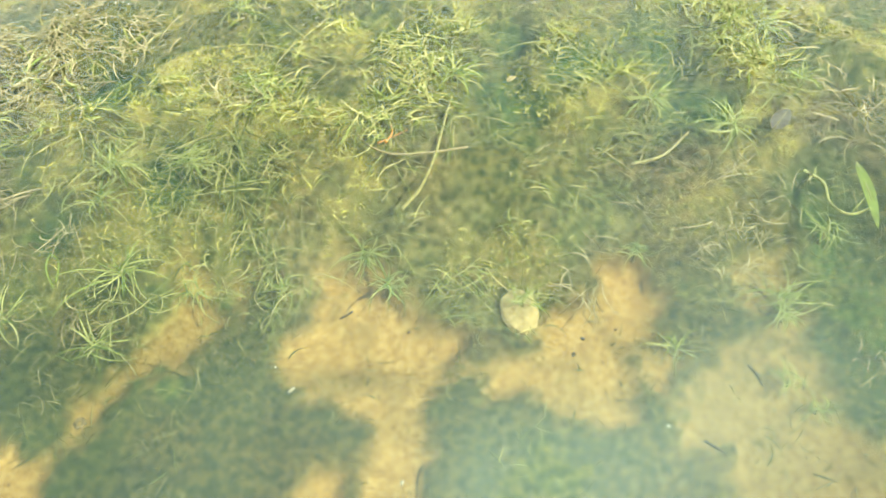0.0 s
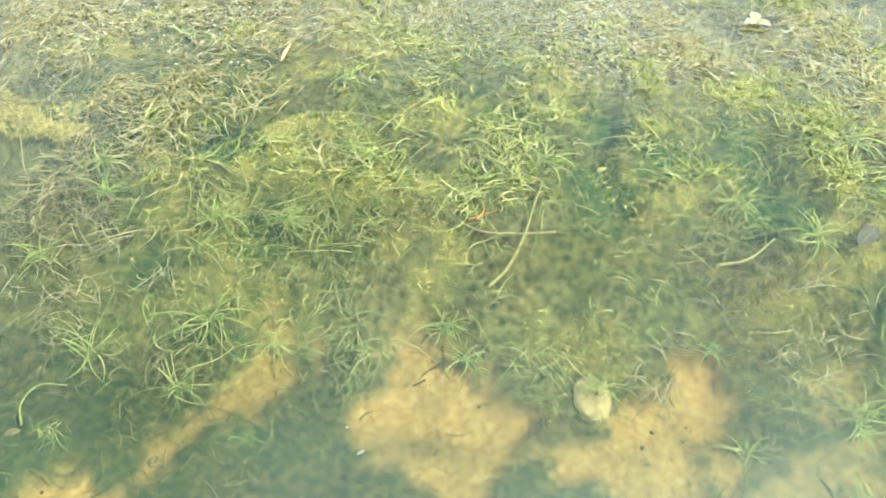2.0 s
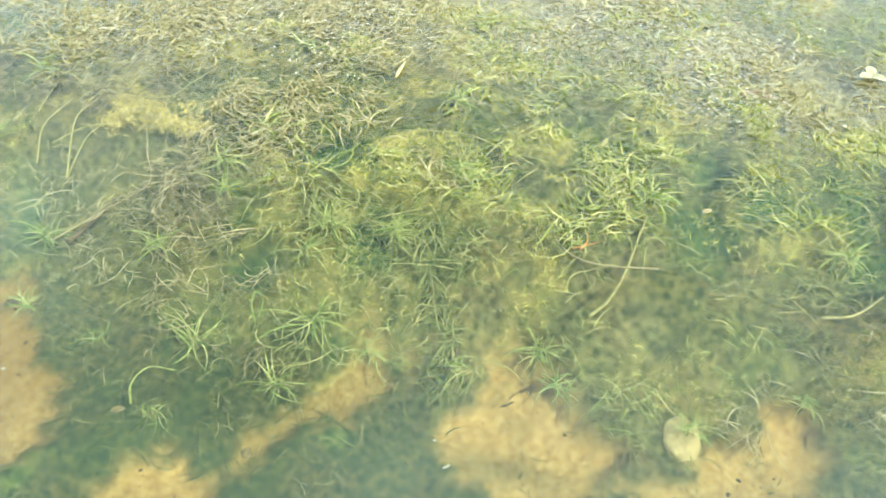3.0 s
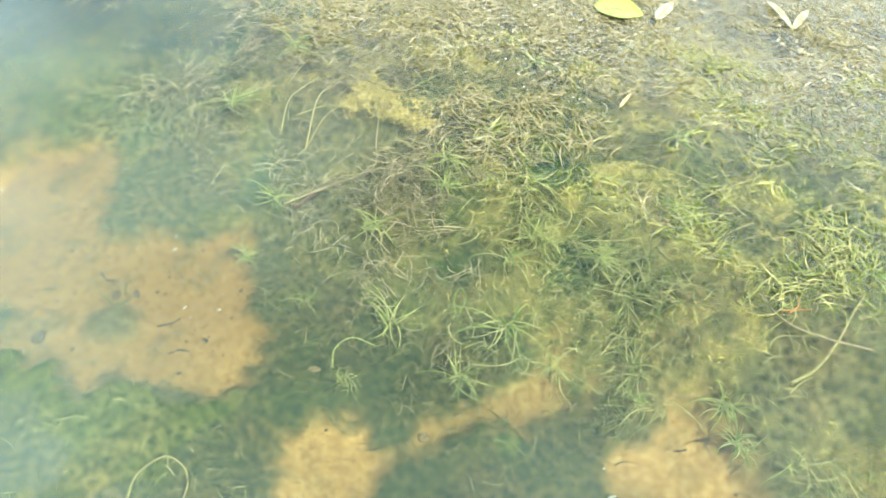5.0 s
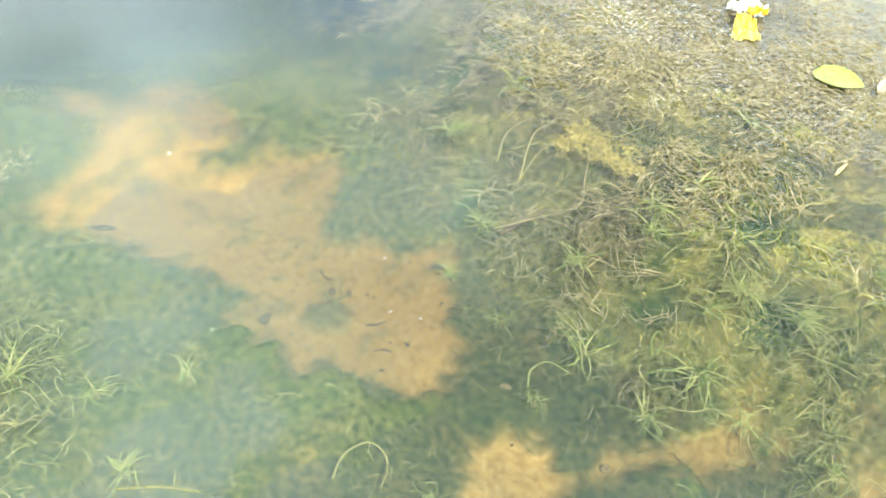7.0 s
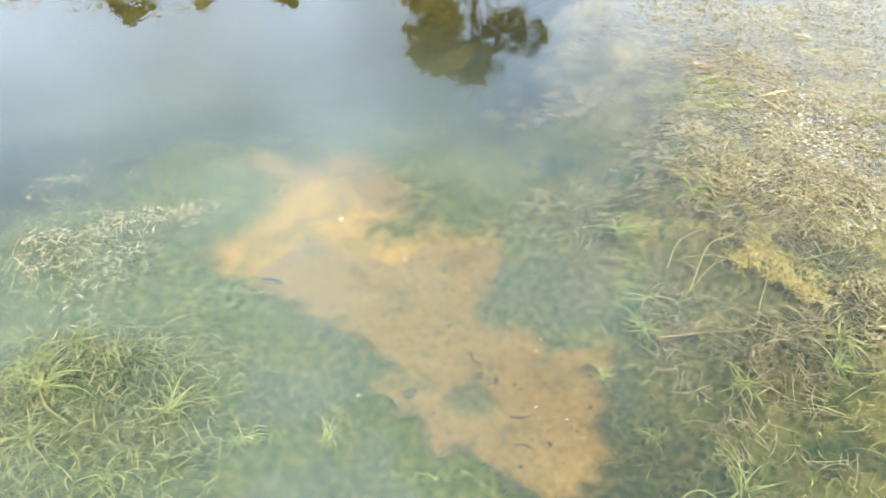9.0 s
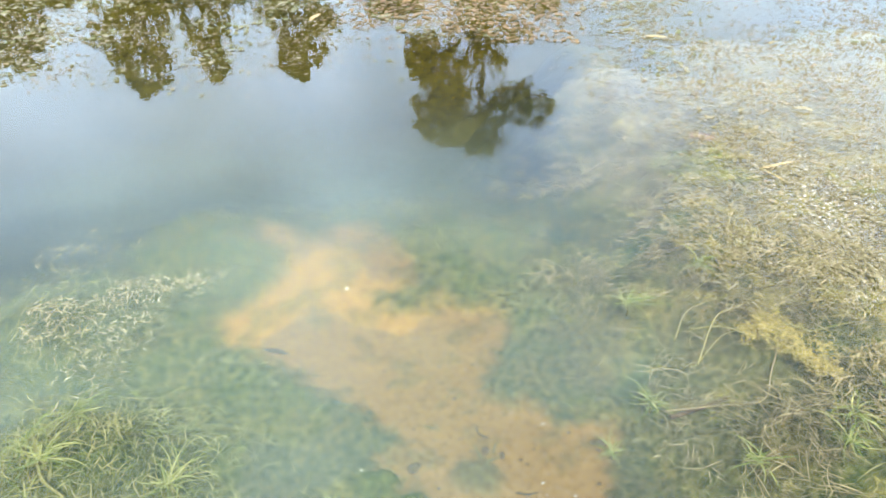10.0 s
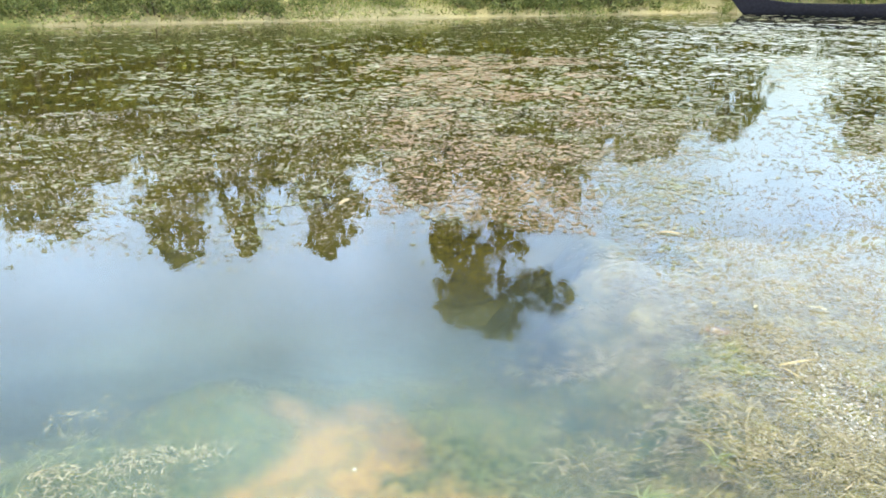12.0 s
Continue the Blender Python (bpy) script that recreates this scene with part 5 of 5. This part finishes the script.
SPOTS = [(-36.0, -6.0, 1.15), (-36.0, 4.2, 0.86), (-36.5, 8.2, 0.98), (-36.0, 12.0, 0.95), (-36.0, 16.2, 1.0), (-36.5, 19.6, 1.0), (-36.5, 24.8, 1.25), (-37.0, 27.0, 1.35), (-37.5, 33.0, 1.3),
         (-36.0, 36.5, 1.25), (-33.0, 41.5, 1.0), (-36.5, 39.5, 1.15), (-26.5, 47.5, 1.13), (-23.1, 48.0, 1.18), (-19.2, 47.5, 1.18), (-14.6, 48.7, 1.24), (-36.0, -13.5, 1.2), (-37.0, 0.5, 1.1), (-34.5, -9.0, 1.0), (-38.0, 21.5, 1.3), (-37.0, -10.0, 1.2)]
# an added row behind, out of view, blocks bright sky gaps in the reflection
SPOTS += [(-41.0 + 0.7 * (k % 3), -14 + 3.1 * k, 0.82 + 0.3 * (k > 11) + 0.06 * (k % 4)) for k in range(17)]
for k, (x, y, s) in enumerate(SPOTS):
    copy_thing(round_tree, pose(x, y, 0.4, 0, 0, 67 * k) @ Matrix.Diagonal((s, s, s * (0.94 + 0.04 * (k % 4)), 1)))


def bush(label, size, seed):
    r = random.Random(seed)
    ob = thing("bush", label, "bush", "bushes on the far bank")
    centres = [(r.uniform(-1, 1) * size, r.uniform(-1, 1) * size, r.uniform(0.15, 0.8) * size) for _ in range(16)]
    for c in centres[:5]:
        piece("branch", tube([(0, 0, -0.1), (c[0] * 0.5, c[1] * 0.5, c[2] * 0.6), c], [0.03, 0.02, 0.01], BARK, "branch", 5), ob)
    piece("crown", leaves("crown", centres, [size * 0.36] * 16, 110, 0.07, SHRUB), ob)
    return ob


bush_1 = bush("low leafy green bush at the water's edge", 1.25, 11)
bush_1.location = (-33.2, 2.5, 0.2)
for k, (x, y, s) in enumerate(((-32.6, 4.6, 0.8), (-32.7, 6.4, 1.0), (-32.5, 8.3, 0.7), (-32.9, 9.8, 1.1), (-33.6, 13, 0.7), (-33.0, 21.0, 0.8), (-32.8, 23.2, 1.2), (-32.6, 25.0, 0.9),
                               (-32.7, 26.6, 1.2), (-32.6, 28.4, 1.0), (-32.8, 30.6, 1.2), (-33.2, 33.0, 1.0), (-33.8, 17.0, 0.6), (-32.8, 0.6, 0.9), (-33.0, -1.4, 1.2), (-32.8, -3.6, 0.8),
                               (-30.6, 41.5, 0.7), (-26.0, 46.0, 0.7), (-32.6, 11.2, 0.6))):
    copy_thing(bush_1, pose(x, y, 0.2, 0, 0, 83 * k) @ Matrix.Diagonal((s, s, s, 1)))

# big bushes added behind the trees, unseen, to shut out low sky gleams
for k in range(16):
    copy_thing(bush_1, pose(-39.0 + 0.8 * (k % 3), -16 + 3.6 * k, 0.2, 0, 0, 59 * k) @ Matrix.Diagonal((2.4, 2.4, 2.2, 1)))

for k, x in enumerate((-33.5, -31.0, -28.5, -26.0)):
    copy_thing(bush_1, pose(x, 43.0 + 0.6 * (x + 33.5), 0.2, 0, 0, 71 * k) @ Matrix.Diagonal((1.9, 1.9, 2.2, 1)))

n = 30000
gx, gy = np.concatenate([rng.uniform(-36, -31, n), rng.uniform(-33, -8, n // 2)]), np.concatenate([rng.uniform(-12, 42, n), rng.uniform(37, 47, n // 2)])
gap = shore_gap(gx, gy)
ok = (gap < 0.15) & (gap > -3.5) & (rng.uniform(0, 1, len(gx)) < (0.35 + 0.65 * fbm(gx * 0.5, gy * 0.5, 2, 151)) * (0.12 + 0.88 * smooth(7.0, 10.0, gy + 3 * fbm(gx * 0.3, gy * 0.3, 2, 153))))
gx, gy = gx[ok], gy[ok]
N = len(gx)
stuff_base = np.stack([gx, gy, ground_height(gx, gy) - 0.03], -1)
v, q = strips(stuff_base, rng.uniform(0, 6.28, N), rng.uniform(0.15, 0.5, N), rng.uniform(0.015, 0.04, N), rng.uniform(1.0, 1.55, N), rng.uniform(0.1, 1.2, N), rng.normal(0, 0.4, N), 4, rng)
tagged(new("bank_grass", mesh_from("bank_grass", v, q, GRASS)), "tall sunlit green grass along the far bank", "grass", kind="stuff")


n = 26000
hx, hy = np.concatenate([rng.uniform(-34.5, -31, n), rng.uniform(-31, -10, n // 3)]), np.concatenate([rng.uniform(-12, 40, n), rng.uniform(37, 46, n // 3)])
gap = shore_gap(hx, hy)
ok = (gap < 0.35) & (gap > -1.5) & (rng.uniform(0, 1, len(hx)) < 0.25 + 0.75 * smooth(0.40, 0.6, fbm(hx * 0.6, hy * 0.6, 3, 157)))
hx, hy = hx[ok], hy[ok]
N = len(hx)
v, q = strips(np.stack([hx, hy, np.maximum(ground_height(hx, hy), 0.0) + rng.uniform(0, 0.25, N)], -1), rng.uniform(0, 6.28, N), rng.uniform(0.08, 0.24, N), rng.uniform(0.03, 0.08, N),
              rng.uniform(0.0, 1.2, N), rng.uniform(0.1, 1.2, N), rng.normal(0, 0.4, N), 2, rng)
HERB = varied("bank_herb", [(0.05, 0.09, 0.02), (0.16, 0.21, 0.05), (0.28, 0.30, 0.10), (0.36, 0.30, 0.17), (0.12, 0.17, 0.04)], 0.6, "island", 3, 0.3, 0.3)
tagged(new("bank_herbs", mesh_from("bank_herbs", v, q, HERB)), "leafy green herbs crowding the waterline of the far bank", "herbs", kind="stuff")

# ---- the boat at the far bank ----
def hull_shell(length, beam, depth, inset, name, mat):
    """A lofted open hull with raised ends; inset shrinks it for the inner skin."""
    n, m, verts, faces = 28, 10, [], []
    for i in range(n + 1):
        t = i / n * 2 - 1
        half = max(0.03, (beam / 2 - inset) * (1 - abs(t) ** 2.6))
        sheer = 0.58 + 0.75 * abs(t) ** 4
        keel = -depth * (1 - abs(t) ** 4) + inset
        for k in range(m + 1):
            a = math.pi * k / m
            up = (1 - math.sin(a)) ** 0.8
            rake = 1 + 0.26 * abs(t) ** 5 * up
            verts.append((t * (length / 2 - inset) * rake, -half * math.cos(a), keel + (sheer - keel) * up))
    for i in range(n):
        for k in range(m):
            a = i * (m + 1) + k
            faces.append((a, a + 1, a + m + 2, a + m + 1))
    me = bpy.data.meshes.new(name)
    me.from_pydata(verts, [], faces)
    me.polygons.foreach_set("use_smooth", [True] * len(faces))
    me.materials.append(mat)
    return me


boat = thing("rowing_boat", "long black tarred wooden boat moored at the far bank", "boat", at=(-25.7, 39.9, 0.0))
boat.rotation_euler = (0, 0, radians(38))
piece("hull", hull_shell(9.0, 1.4, 0.25, 0.0, "hull", TAR), boat)
piece("inner_skin", hull_shell(9.0, 1.4, 0.25, 0.04, "inner_skin", WOOD), boat)
for side in (-1, 1):
    pts = []
    for i in range(29):
        t = i / 28 * 2 - 1
        pts.append((t * 4.5 * (1 + 0.26 * abs(t) ** 5), side * max(0.03, 0.70 * (1 - abs(t) ** 2.6)), 0.59 + 0.75 * abs(t) ** 4))
    piece("gunwale", tube(pts, [0.03] * 29, TAR, "gunwale", 6), boat)
for x in (-2.2, -0.7, 0.7, 2.2):
    bm = bmesh.new()
    bmesh.ops.create_cube(bm, size=1.0)
    bmesh.ops.scale(bm, vec=(0.22, 1.0, 0.035), verts=bm.verts)
    bmesh.ops.bevel(bm, geom=bm.edges[:], offset=0.008, segments=1, affect="EDGES")
    me = bpy.data.meshes.new("seat")
    bm.to_mesh(me)
    bm.free()
    me.materials.append(WOOD)
    piece("seat", me, boat, pose(x, 0, 0.30))
